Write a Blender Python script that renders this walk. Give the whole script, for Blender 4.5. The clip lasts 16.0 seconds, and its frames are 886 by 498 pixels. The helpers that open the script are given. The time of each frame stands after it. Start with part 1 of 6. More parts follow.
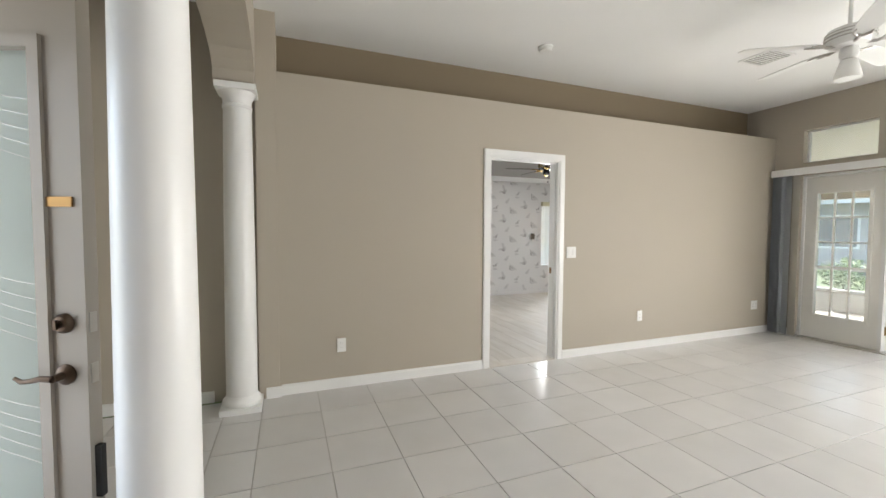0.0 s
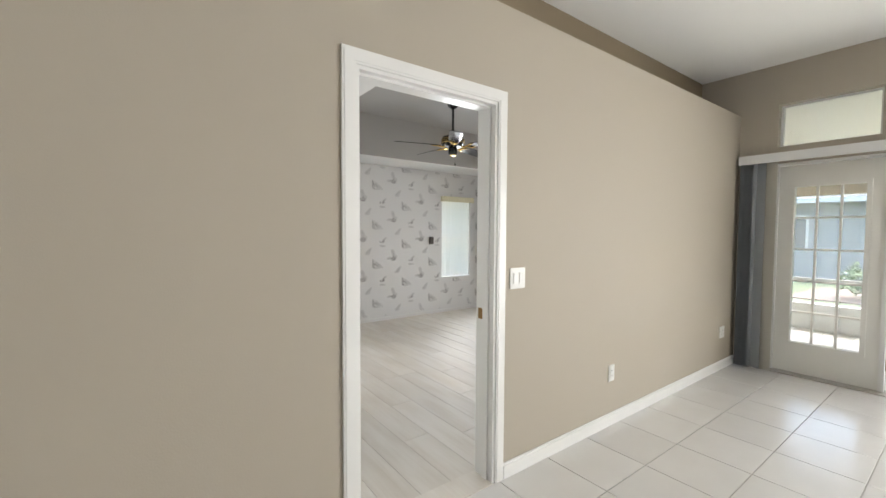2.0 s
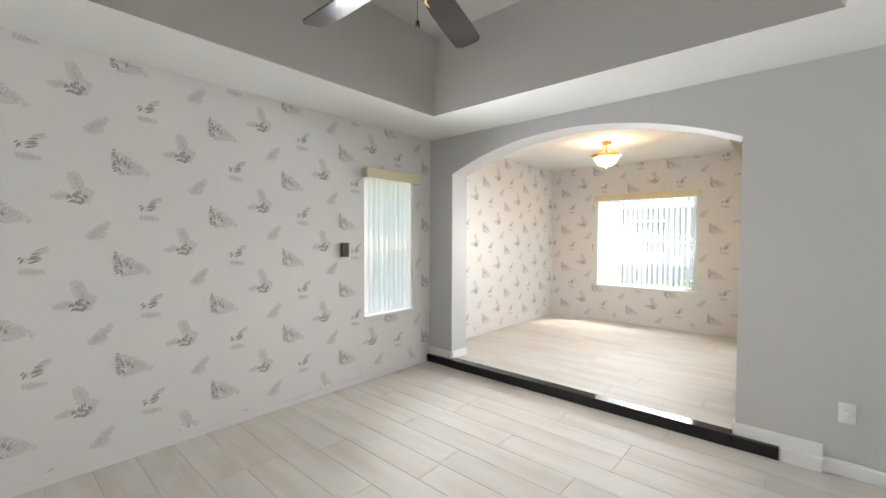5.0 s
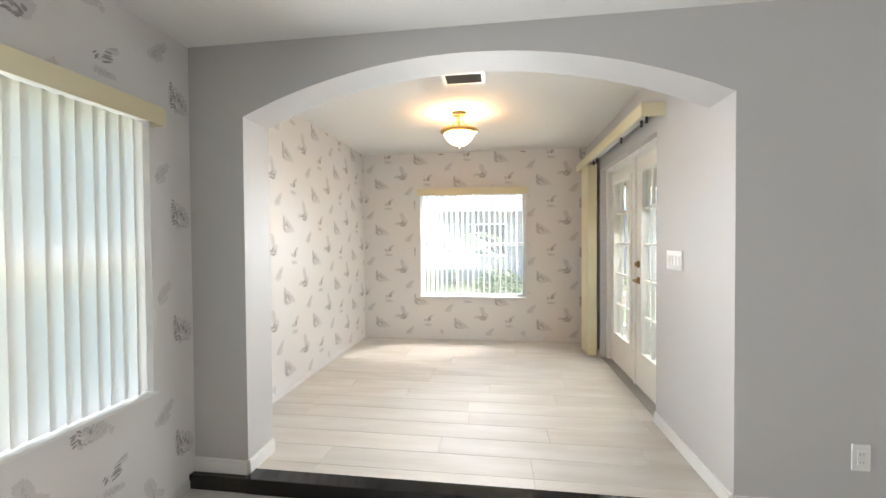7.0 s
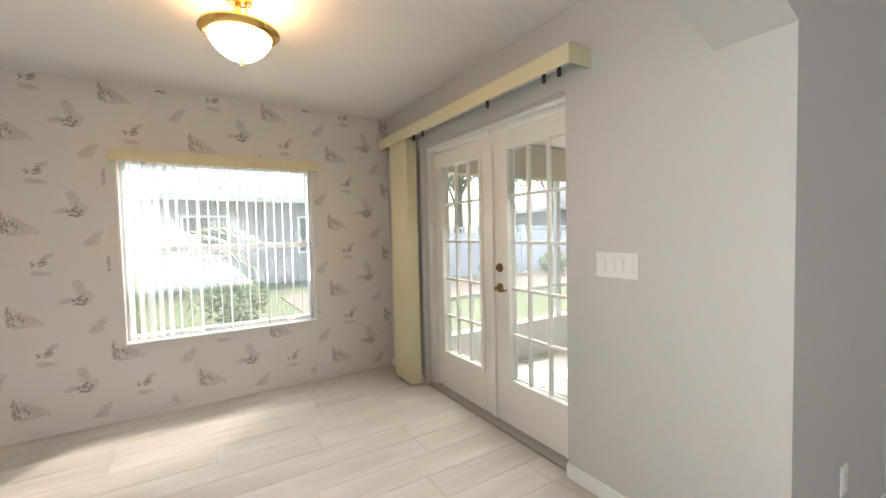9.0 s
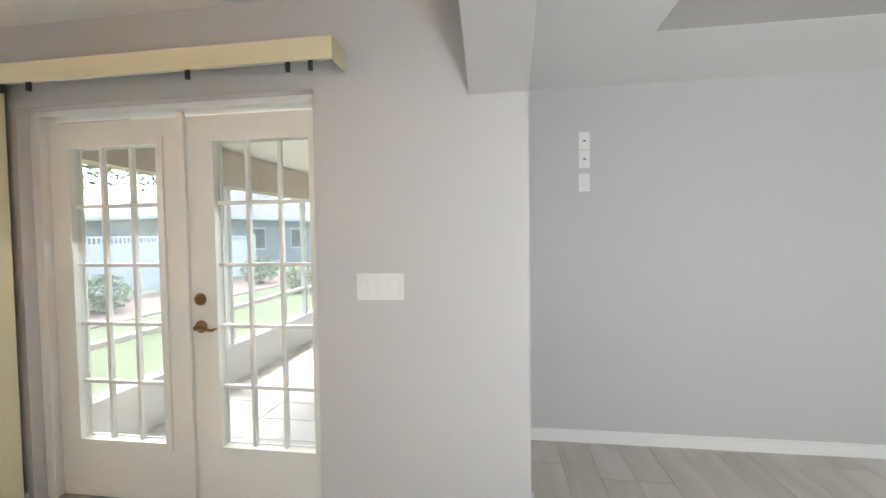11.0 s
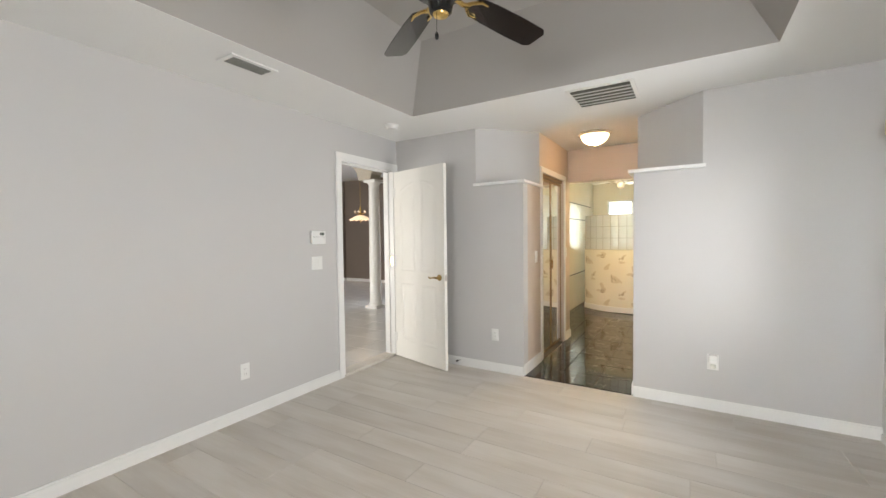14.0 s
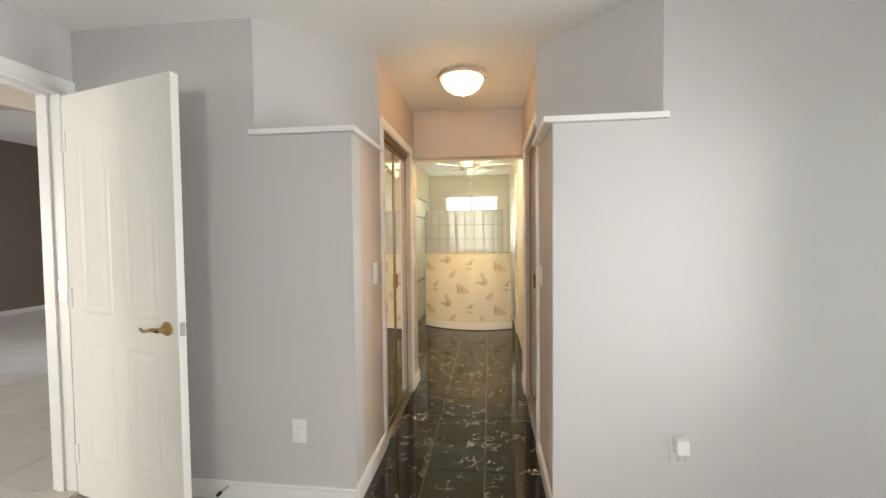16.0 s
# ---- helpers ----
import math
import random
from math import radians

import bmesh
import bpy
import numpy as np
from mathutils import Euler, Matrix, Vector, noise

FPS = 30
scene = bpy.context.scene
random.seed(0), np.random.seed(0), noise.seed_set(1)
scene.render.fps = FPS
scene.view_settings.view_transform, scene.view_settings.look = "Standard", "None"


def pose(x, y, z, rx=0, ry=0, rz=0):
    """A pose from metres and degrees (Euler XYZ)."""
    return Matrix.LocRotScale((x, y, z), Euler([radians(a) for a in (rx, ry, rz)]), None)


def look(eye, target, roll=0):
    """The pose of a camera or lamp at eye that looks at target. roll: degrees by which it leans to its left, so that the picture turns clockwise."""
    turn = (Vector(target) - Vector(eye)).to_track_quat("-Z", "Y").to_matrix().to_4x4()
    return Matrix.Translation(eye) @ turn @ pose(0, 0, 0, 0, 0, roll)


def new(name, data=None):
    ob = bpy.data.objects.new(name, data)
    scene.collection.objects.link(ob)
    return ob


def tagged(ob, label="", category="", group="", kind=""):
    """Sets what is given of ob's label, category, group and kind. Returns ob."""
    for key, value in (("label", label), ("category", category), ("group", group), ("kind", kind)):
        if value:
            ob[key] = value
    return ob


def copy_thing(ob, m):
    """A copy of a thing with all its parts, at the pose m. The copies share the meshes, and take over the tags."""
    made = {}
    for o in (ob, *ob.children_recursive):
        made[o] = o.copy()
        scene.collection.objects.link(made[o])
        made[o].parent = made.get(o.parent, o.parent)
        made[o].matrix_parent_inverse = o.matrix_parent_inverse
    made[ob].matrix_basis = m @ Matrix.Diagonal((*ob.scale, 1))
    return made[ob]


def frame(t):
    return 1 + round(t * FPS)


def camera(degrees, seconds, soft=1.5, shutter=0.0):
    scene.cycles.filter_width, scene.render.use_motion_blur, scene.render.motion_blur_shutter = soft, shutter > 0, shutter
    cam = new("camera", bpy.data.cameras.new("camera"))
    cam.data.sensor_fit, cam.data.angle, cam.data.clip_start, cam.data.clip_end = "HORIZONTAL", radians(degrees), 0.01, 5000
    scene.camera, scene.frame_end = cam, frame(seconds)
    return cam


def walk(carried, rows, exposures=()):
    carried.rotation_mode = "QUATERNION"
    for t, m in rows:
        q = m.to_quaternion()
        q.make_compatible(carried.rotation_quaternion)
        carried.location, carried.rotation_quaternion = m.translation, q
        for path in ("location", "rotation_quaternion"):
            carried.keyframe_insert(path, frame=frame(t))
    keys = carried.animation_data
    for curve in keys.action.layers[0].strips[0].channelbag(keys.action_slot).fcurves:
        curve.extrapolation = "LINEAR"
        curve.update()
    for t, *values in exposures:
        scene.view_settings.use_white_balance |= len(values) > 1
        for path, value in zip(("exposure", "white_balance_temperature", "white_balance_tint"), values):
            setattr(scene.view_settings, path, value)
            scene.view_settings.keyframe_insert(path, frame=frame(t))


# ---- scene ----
cam = camera(95.5, 16.0)
PATH = [
    (0, (1.457, -0.2, 1.327), (2.178, 1.664, 1.236), 0.3),
    (0.5, (1.671, 0.247, 1.34), (2.642, 1.994, 1.25), 0.4),
    (1, (1.96, 0.72, 1.358), (3.062, 2.386, 1.265), 0.4),
    (1.5, (2.249, 1.213, 1.363), (3.411, 2.839, 1.272), 0.4),
    (2, (2.557, 1.682, 1.366), (3.745, 3.288, 1.278), 0.3),
    (2.5, (2.852, 2.138, 1.340), (4.056, 3.734, 1.268), 0.3),
    (2.8, (3.033, 2.376, 1.353), (4.242, 3.968, 1.276), 0.35),
    (3, (3.167, 2.568, 1.364), (4.385, 4.152, 1.281), 0.3),
    (3.2, (3.268, 2.734, 1.352), (4.496, 4.31, 1.276), 0.3),
    (5.3, (4.452, 4.433, 1.314), (6.042, 5.645, 1.262), 0.0),
    (5.5, (4.544, 4.586, 1.296), (6.198, 5.708, 1.25), -0.2),
    (6, (4.831, 4.944, 1.296), (6.631, 5.813, 1.255), -0.2),
    (6.5, (5.16, 5.255, 1.294), (7.074, 5.836, 1.255), -0.3),
    (7, (5.505, 5.536, 1.307), (7.485, 5.81, 1.269), -0.4),
    (7.5, (5.901, 5.761, 1.313), (7.9, 5.712, 1.276), -0.7),
    (8, (6.28, 5.955, 1.316), (8.244, 5.578, 1.275), -0.8),
    (8.2, (6.427, 6.004, 1.32), (8.361, 5.499, 1.273), -0.9),
    (10.3, (7.602, 6.113, 1.393), (8.491, 4.324, 1.301), -0.8),
    (10.5, (7.628, 6.114, 1.395), (8.352, 4.252, 1.317), -0.7),
    (11, (7.615, 6.151, 1.399), (7.889, 4.171, 1.331), -0.8),
    (11.5, (7.527, 6.186, 1.374), (7.381, 4.192, 1.33), -1.0),
    (12, (7.448, 6.227, 1.374), (6.881, 4.309, 1.324), -0.8),
    (12.5, (7.329, 6.263, 1.380), (6.382, 4.503, 1.316), -0.8),
    (13, (7.19, 6.261, 1.359), (5.91, 4.725, 1.303), -0.8),
    (13.5, (7.017, 6.226, 1.335), (5.485, 4.942, 1.275), -0.8),
    (14, (6.778, 6.152, 1.308), (5.074, 5.106, 1.244), -0.7),
    (14.5, (6.425, 6.005, 1.315), (4.599, 5.192, 1.237), -0.6),
    (15, (5.985, 5.822, 1.318), (4.077, 5.227, 1.236), -0.6),
    (15.5, (5.535, 5.666, 1.3), (3.579, 5.251, 1.233), -0.4),
    (16, (5.061, 5.483, 1.305), (3.076, 5.25, 1.233), -0.6),
]
EXPOSURES = [(0.0, 3.30, 6500, 10), (1.0, 3.30, 6550, 10), (3.0, 3.42, 6350, 9), (5.3, 3.48, 6450, 10), (7.0, 3.34, 6500, 10), (8.2, 2.98, 6800, 11), (10.5, 3.06, 6500, 10), (11.0, 3.1, 6350, 10),
             (12.0, 3.28, 6450, 10), (12.5, 3.38, 6450, 10), (13.5, 3.28, 6650, 11), (14.5, 3.15, 6800, 11), (16.0, 3.20, 6800, 11)]
walk(cam, [(t, look(e, g, r)) for t, e, g, r in PATH], EXPOSURES)

# ---------------------------------------------------------------- plan (metres)
YL, YB = 3.23, 3.36                # wall between living room and bedroom
DX0, DX1, DZ = 3.255, 4.052, 2.04  # bedroom doorway
XW, XA0, XA1 = 3.20, 7.49, 7.73    # bedroom west wall, arch wall
YN = 7.195                         # bedroom north wall
ZB, ZT = 2.362, 2.80               # bedroom ceiling, top of its tray
ZF = -0.016                        # bedroom floor
AY0, AY1, ASP, AAP = 4.475, 6.88, 1.975, 2.232   # arch: jambs, springing, crown
XE, YS, YAN, ZAF, ZA = 10.59, 4.475, 7.28, 0.06, 2.435  # alcove
XL, ZL, ZLEDGE, YR = 7.50, 2.985, 2.555, 3.60     # living room end wall, ceiling, plant ledge
HY0, HY1 = 4.83, 5.765             # closet hallway
XC = 1.12                          # line of the columns

# ---------------------------------------------------------------- light
world = bpy.data.worlds.new("sky")
scene.world = world
world.use_nodes = True
wn = world.node_tree
sky = wn.nodes.new("ShaderNodeTexSky")
sky.sky_type = "NISHITA"
sky.sun_disc = False
sky.sun_elevation, sky.sun_rotation = radians(53), radians(131)
sky.air_density, sky.dust_density = 1.0, 3.0
wn.links.new(sky.outputs[0], wn.nodes["Background"].inputs[0])
wn.nodes["Background"].inputs[1].default_value = 0.10


def lamp(name, kind, m, energy, colour=(1, 1, 1), size=0.1, size_y=None, angle=0.5, spread=180):
    data = bpy.data.lights.new(name, kind)
    data.energy, data.color = energy, colour
    if kind == "AREA":
        data.shape, data.size, data.size_y, data.spread = "RECTANGLE", size, size_y or size, radians(spread)
    elif kind == "POINT":
        data.shadow_soft_size = size
    elif kind == "SUN":
        data.angle = radians(angle)
    ob = new(name, data)
    ob.matrix_world = m
    return ob


DAY = (1.0, 0.975, 0.935)
COOL = (0.95, 0.975, 1.0)
WARM = (1.0, 0.70, 0.42)
lamp("sun", "SUN", look((8, -7, 14), (0, 0, 0)), 0.65, (1.0, 0.96, 0.9), angle=10)
# daylight in the bedroom's two blinds-covered windows
lamp("window_daylight", "AREA", look((6.92, YN - 0.06, 1.22), (6.3, 3.4, 1.22)), 2.35, COOL, 0.60, 1.22, spread=110)
lamp("window_daylight", "AREA", look((3.76, YN - 0.06, 1.22), (4.35, 3.4, 1.22)), 2.0, COOL, 0.56, 1.22, spread=110)
# the sky behind the closed blinds
lamp("window_daylight", "AREA", pose(6.92, YN + 0.072, 1.24, 90, 0, 0), 1.0, DAY, 0.60, 1.28)
lamp("window_daylight", "AREA", pose(3.7425, YN + 0.072, 1.24, 90, 0, 0), 1.0, DAY, 0.60, 1.28)
# skylight through the alcove's window and glazed doors
lamp("window_daylight", "AREA", look((XE + 0.12, 5.865, 1.40), (3.2, 6.40, 0.85)), 3.4, COOL, 1.25, 0.9, spread=60)
lamp("door_daylight", "AREA", look((9.19, YS - 0.20, 1.35), (9.0, YS + 1.2, 0.40)), 1.7, COOL, 1.4, 1.2, spread=120)
# daylight in the living room's glass doors, dining window, front door and bathroom window
lamp("door_daylight", "AREA", look((XL + 0.2, 0.20, 1.05), (0, 0.2, 0.9)), 11.5, DAY, 1.5, 1.9)
lamp("door_daylight", "AREA", look((XL + 0.2, -1.9, 1.05), (0, -1.9, 0.9)), 17, DAY, 1.5, 1.9)
lamp("window_daylight", "AREA", look((-2.19, -0.4, 1.5), (3, -0.4, 1.2)), 1.4, COOL, 1.5, 1.6)
lamp("window_daylight", "AREA", look((-2.36, 5.15, 1.5), (2, 5.15, 1.5)), 3.2, (1.0, 0.95, 0.86), 0.9, 0.95)
lamp("door_daylight", "AREA", look((-0.04, 1.25, 1.1), (3, 1.6, 0.9)), 1.5, COOL, 0.85, 1.9)
lamp("bulb", "POINT", pose(9.05, 5.875, 2.205), 2.5, (1.0, 0.58, 0.28), 0.08)
lamp("bulb", "POINT", pose(0.75, 5.3, 2.27), 4.6, (1.0, 0.74, 0.42), 0.05)
lamp("bulb", "POINT", pose(2.36, 5.305, 2.255), 1.25, WARM, 0.05)
lamp("bulb", "POINT", pose(-0.61, -0.75, 1.80), 0.6, WARM, 0.06)


# ---------------------------------------------------------------- materials
def mat(name, colour, rough=0.5, metal=0.0, vary=0.06, scale=3.0, bump=0.0, bscale=60.0, fine=0.0, coat=0.0,
        stretch=(1, 1, 1), rnd=0.0, spec=0.5, trans=0.0, emit=None, power=0.0, rvary=0.08):
    m = bpy.data.materials.new(name)
    m.use_nodes = True
    n, l = m.node_tree.nodes, m.node_tree.links
    p = n["Principled BSDF"]
    p.inputs["Roughness"].default_value, p.inputs["Metallic"].default_value = rough, metal
    p.inputs["Coat Weight"].default_value, p.inputs["Specular IOR Level"].default_value = coat, spec
    p.inputs["Transmission Weight"].default_value = trans
    tc = n.new("ShaderNodeTexCoord")
    mp = n.new("ShaderNodeMapping")
    mp.inputs["Scale"].default_value = stretch
    l.new(tc.outputs["Object"], mp.inputs["Vector"])
    big = n.new("ShaderNodeTexNoise")
    big.inputs["Scale"].default_value, big.inputs["Detail"].default_value = scale, 4
    l.new(mp.outputs[0], big.inputs["Vector"])
    small = n.new("ShaderNodeTexNoise")
    small.inputs["Scale"].default_value, small.inputs["Detail"].default_value = bscale, 3
    l.new(mp.outputs[0], small.inputs["Vector"])
    ramp = n.new("ShaderNodeMix")
    ramp.data_type = "RGBA"
    ramp.inputs[6].default_value = (*[max(0, c * (1 - vary)) for c in colour], 1)
    ramp.inputs[7].default_value = (*[min(1, c * (1 + vary)) for c in colour], 1)
    l.new(big.outputs[0], ramp.inputs[0])
    last = ramp.outputs[2]
    if fine:
        mix = n.new("ShaderNodeMix")
        mix.data_type, mix.blend_type = "RGBA", "MULTIPLY"
        mix.inputs[0].default_value = fine
        l.new(last, mix.inputs[6])
        hs = n.new("ShaderNodeHueSaturation")
        hs.inputs["Saturation"].default_value = 0.0
        l.new(small.outputs[1], hs.inputs["Color"])
        l.new(hs.outputs[0], mix.inputs[7])
        last = mix.outputs[2]
    if rnd:
        oi = n.new("ShaderNodeObjectInfo")
        mr = n.new("ShaderNodeMapRange")
        mr.inputs["To Min"].default_value, mr.inputs["To Max"].default_value = 1 - rnd, 1 + rnd
        l.new(oi.outputs["Random"], mr.inputs["Value"])
        sc = n.new("ShaderNodeVectorMath")
        sc.operation = "SCALE"
        l.new(last, sc.inputs[0])
        l.new(mr.outputs[0], sc.inputs["Scale"])
        last = sc.outputs[0]
        shift = n.new("ShaderNodeVectorMath")
        shift.operation = "MULTIPLY_ADD"
        l.new(oi.outputs["Random"], shift.inputs[0])
        shift.inputs[1].default_value = (13, 29, 7)
        l.new(tc.outputs["Object"], shift.inputs[2])
        l.new(shift.outputs[0], mp.inputs["Vector"])
    l.new(last, p.inputs["Base Color"])
    rr = n.new("ShaderNodeMapRange")
    rr.inputs["To Min"].default_value, rr.inputs["To Max"].default_value = max(0.0, rough - rvary), min(1, rough + rvary)
    l.new(big.outputs[0], rr.inputs["Value"])
    if rvary:
        l.new(rr.outputs[0], p.inputs["Roughness"])
    if bump:
        b = n.new("ShaderNodeBump")
        b.inputs["Strength"].default_value, b.inputs["Distance"].default_value = bump, 0.004
        l.new(small.outputs[0], b.inputs["Height"])
        l.new(b.outputs[0], p.inputs["Normal"])
    if emit:
        p.inputs["Emission Color"].default_value = (*emit, 1)
        p.inputs["Emission Strength"].default_value = power
    return m


def sheet(name, colour, through_share=0.5, rough=0.5):
    """Thin cloth, vinyl or frosted glass that lets light through."""
    m = bpy.data.materials.new(name)
    m.use_nodes = True
    n, l = m.node_tree.nodes, m.node_tree.links
    p = n["Principled BSDF"]
    p.inputs["Base Color"].default_value = (*colour, 1)
    p.inputs["Roughness"].default_value = rough
    t = n.new("ShaderNodeBsdfTranslucent")
    t.inputs[0].default_value = (*colour, 1)
    x = n.new("ShaderNodeMixShader")
    x.inputs[0].default_value = through_share
    l.new(p.outputs[0], x.inputs[1])
    l.new(t.outputs[0], x.inputs[2])
    l.new(x.outputs[0], n["Material Output"].inputs[0])
    noise_tex = n.new("ShaderNodeTexNoise")
    noise_tex.inputs["Scale"].default_value = 90
    b = n.new("ShaderNodeBump")
    b.inputs["Strength"].default_value, b.inputs["Distance"].default_value = 0.15, 0.002
    l.new(noise_tex.outputs[0], b.inputs["Height"])
    l.new(b.outputs[0], p.inputs["Normal"])
    return m


def sheer(name, colour, open_share, through_share=0.0):
    """Thin perforated vinyl: part of the light passes straight through."""
    m = sheet(name, colour, through_share, 0.45)
    n, l = m.node_tree.nodes, m.node_tree.links
    cloth = n["Material Output"].inputs[0].links[0].from_socket
    t = n.new("ShaderNodeBsdfTransparent")
    x = n.new("ShaderNodeMixShader")
    x.inputs[0].default_value = open_share
    l.new(cloth, x.inputs[1])
    l.new(t.outputs[0], x.inputs[2])
    l.new(x.outputs[0], n["Material Output"].inputs[0])
    return m


def clear_glass(name, tint=(0.96, 0.98, 0.97), gloss=0.06):
    m = bpy.data.materials.new(name)
    m.use_nodes = True
    n, l = m.node_tree.nodes, m.node_tree.links
    n.remove(n["Principled BSDF"])
    t = n.new("ShaderNodeBsdfTransparent")
    t.inputs[0].default_value = (*tint, 1)
    g = n.new("ShaderNodeBsdfGlossy")
    g.inputs["Roughness"].default_value = 0.02
    x = n.new("ShaderNodeMixShader")
    x.inputs[0].default_value = gloss
    l.new(t.outputs[0], x.inputs[1])
    l.new(g.outputs[0], x.inputs[2])
    l.new(x.outputs[0], n["Material Output"].inputs[0])
    return m


def marble():
    m = mat("black_marble", (0.012, 0.010, 0.008), 0.04, vary=0.4, scale=6, rnd=0.25, rvary=0.02)
    n, l = m.node_tree.nodes, m.node_tree.links
    p = n["Principled BSDF"]
    tc = n.new("ShaderNodeTexCoord")
    oi = n.new("ShaderNodeObjectInfo")
    add = n.new("ShaderNodeVectorMath")
    add.operation = "MULTIPLY_ADD"
    add.inputs[1].default_value = (17, 5, 3)
    l.new(oi.outputs["Random"], add.inputs[0])
    l.new(tc.outputs["Object"], add.inputs[2])
    v = n.new("ShaderNodeTexVoronoi")
    v.feature = "DISTANCE_TO_EDGE"
    v.inputs["Scale"].default_value = 11
    wob = n.new("ShaderNodeTexNoise")
    wob.inputs["Scale"].default_value = 5
    wob.inputs["Detail"].default_value = 5
    l.new(add.outputs[0], wob.inputs["Vector"])
    mixv = n.new("ShaderNodeMix")
    mixv.data_type = "VECTOR"
    mixv.inputs[0].default_value = 0.35
    l.new(add.outputs[0], mixv.inputs[4])
    l.new(wob.outputs[1], mixv.inputs[5])
    l.new(mixv.outputs[1], v.inputs["Vector"])
    cut = n.new("ShaderNodeMapRange")
    cut.inputs["From Min"].default_value, cut.inputs["From Max"].default_value = 0.0, 0.032
    cut.inputs["To Min"].default_value, cut.inputs["To Max"].default_value = 0.75, 0.0
    l.new(v.outputs["Distance"], cut.inputs["Value"])
    gate = n.new("ShaderNodeTexNoise")
    gate.inputs["Scale"].default_value = 9
    l.new(add.outputs[0], gate.inputs["Vector"])
    gcut = n.new("ShaderNodeMapRange")
    gcut.inputs["From Min"].default_value, gcut.inputs["From Max"].default_value = 0.49, 0.56
    l.new(gate.outputs[0], gcut.inputs["Value"])
    mul = n.new("ShaderNodeMath")
    mul.operation = "MULTIPLY"
    l.new(cut.outputs[0], mul.inputs[0])
    l.new(gcut.outputs[0], mul.inputs[1])
    mix = n.new("ShaderNodeMix")
    mix.data_type = "RGBA"
    old = p.inputs["Base Color"].links[0].from_socket
    l.new(mul.outputs[0], mix.inputs[0])
    l.new(old, mix.inputs[6])
    mix.inputs[7].default_value = (0.65, 0.61, 0.56, 1)
    l.new(mix.outputs[2], p.inputs["Base Color"])
    return m


def plank_wood():
    """Whitewashed oak: streaks along the board's length (its y), knots of darker tan, a board's own tone."""
    m = bpy.data.materials.new("white_oak_plank")
    m.use_nodes = True
    n, l = m.node_tree.nodes, m.node_tree.links
    p = n["Principled BSDF"]
    tc, oi = n.new("ShaderNodeTexCoord"), n.new("ShaderNodeObjectInfo")
    shift = n.new("ShaderNodeVectorMath")
    shift.operation = "MULTIPLY_ADD"
    shift.inputs[1].default_value = (13, 29, 7)
    l.new(oi.outputs["Random"], shift.inputs[0])
    l.new(tc.outputs["Object"], shift.inputs[2])

    def streak(stretch, scale, lo, hi):
        mp, tex, cut = n.new("ShaderNodeMapping"), n.new("ShaderNodeTexNoise"), n.new("ShaderNodeMapRange")
        mp.inputs["Scale"].default_value = stretch
        tex.inputs["Scale"].default_value, tex.inputs["Detail"].default_value = scale, 4
        cut.inputs["From Min"].default_value, cut.inputs["From Max"].default_value = lo, hi
        l.new(shift.outputs[0], mp.inputs["Vector"])
        l.new(mp.outputs[0], tex.inputs["Vector"])
        l.new(tex.outputs[0], cut.inputs["Value"])
        return cut.outputs[0]

    def blend(fac, a, b):
        x = n.new("ShaderNodeMix")
        x.data_type = "RGBA"
        l.new(fac, x.inputs[0])
        for k, c in ((6, a), (7, b)):
            if isinstance(c, tuple):
                x.inputs[k].default_value = (*c, 1)
            else:
                l.new(c, x.inputs[k])
        return x.outputs[2]

    broad, grain = streak((5, 1, 1), 1.5, 0.36, 0.66), streak((38, 1, 1), 2.2, 0.35, 0.70)
    a = blend(broad, (0.66, 0.63, 0.585), (0.585, 0.545, 0.49))
    b = blend(broad, (0.64, 0.605, 0.555), (0.55, 0.505, 0.445))
    col = blend(grain, a, b)
    tone = n.new("ShaderNodeMapRange")
    tone.inputs["To Min"].default_value, tone.inputs["To Max"].default_value = 0.95, 1.05
    l.new(oi.outputs["Random"], tone.inputs["Value"])
    sc = n.new("ShaderNodeVectorMath")
    sc.operation = "SCALE"
    l.new(col, sc.inputs[0])
    l.new(tone.outputs[0], sc.inputs["Scale"])
    l.new(sc.outputs[0], p.inputs["Base Color"])
    rough = n.new("ShaderNodeMapRange")
    rough.inputs["To Min"].default_value, rough.inputs["To Max"].default_value = 0.54, 0.62
    l.new(grain, rough.inputs["Value"])
    l.new(rough.outputs[0], p.inputs["Roughness"])
    bp = n.new("ShaderNodeBump")
    bp.inputs["Strength"].default_value, bp.inputs["Distance"].default_value = 0.03, 0.002
    l.new(grain, bp.inputs["Height"])
    l.new(bp.outputs[0], p.inputs["Normal"])
    return m


TAUPE = mat("taupe_paint", (0.44, 0.395, 0.325), 0.65, vary=0.03, scale=1.2, bump=0.10, bscale=160)
BROWN = mat("brown_paint", (0.235, 0.185, 0.12), 0.65, vary=0.04, scale=1.2, bump=0.10, bscale=160)
UMBER = mat("umber_paint", (0.205, 0.165, 0.135), 0.65, vary=0.04, scale=1.2, bump=0.10, bscale=160)
GREY = mat("grey_paint", (0.548, 0.54, 0.535), 0.6, vary=0.03, scale=1.2, bump=0.10, bscale=160)
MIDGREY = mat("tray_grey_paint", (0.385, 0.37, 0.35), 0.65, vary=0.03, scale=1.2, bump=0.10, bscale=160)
BLUSH = mat("peach_paint", (0.56, 0.47, 0.40), 0.6, vary=0.03, scale=1.2, bump=0.10, bscale=160)
CEIL = mat("ceiling_paint", (0.83, 0.83, 0.815), 0.85, vary=0.02, scale=2, bump=0.30, bscale=90)
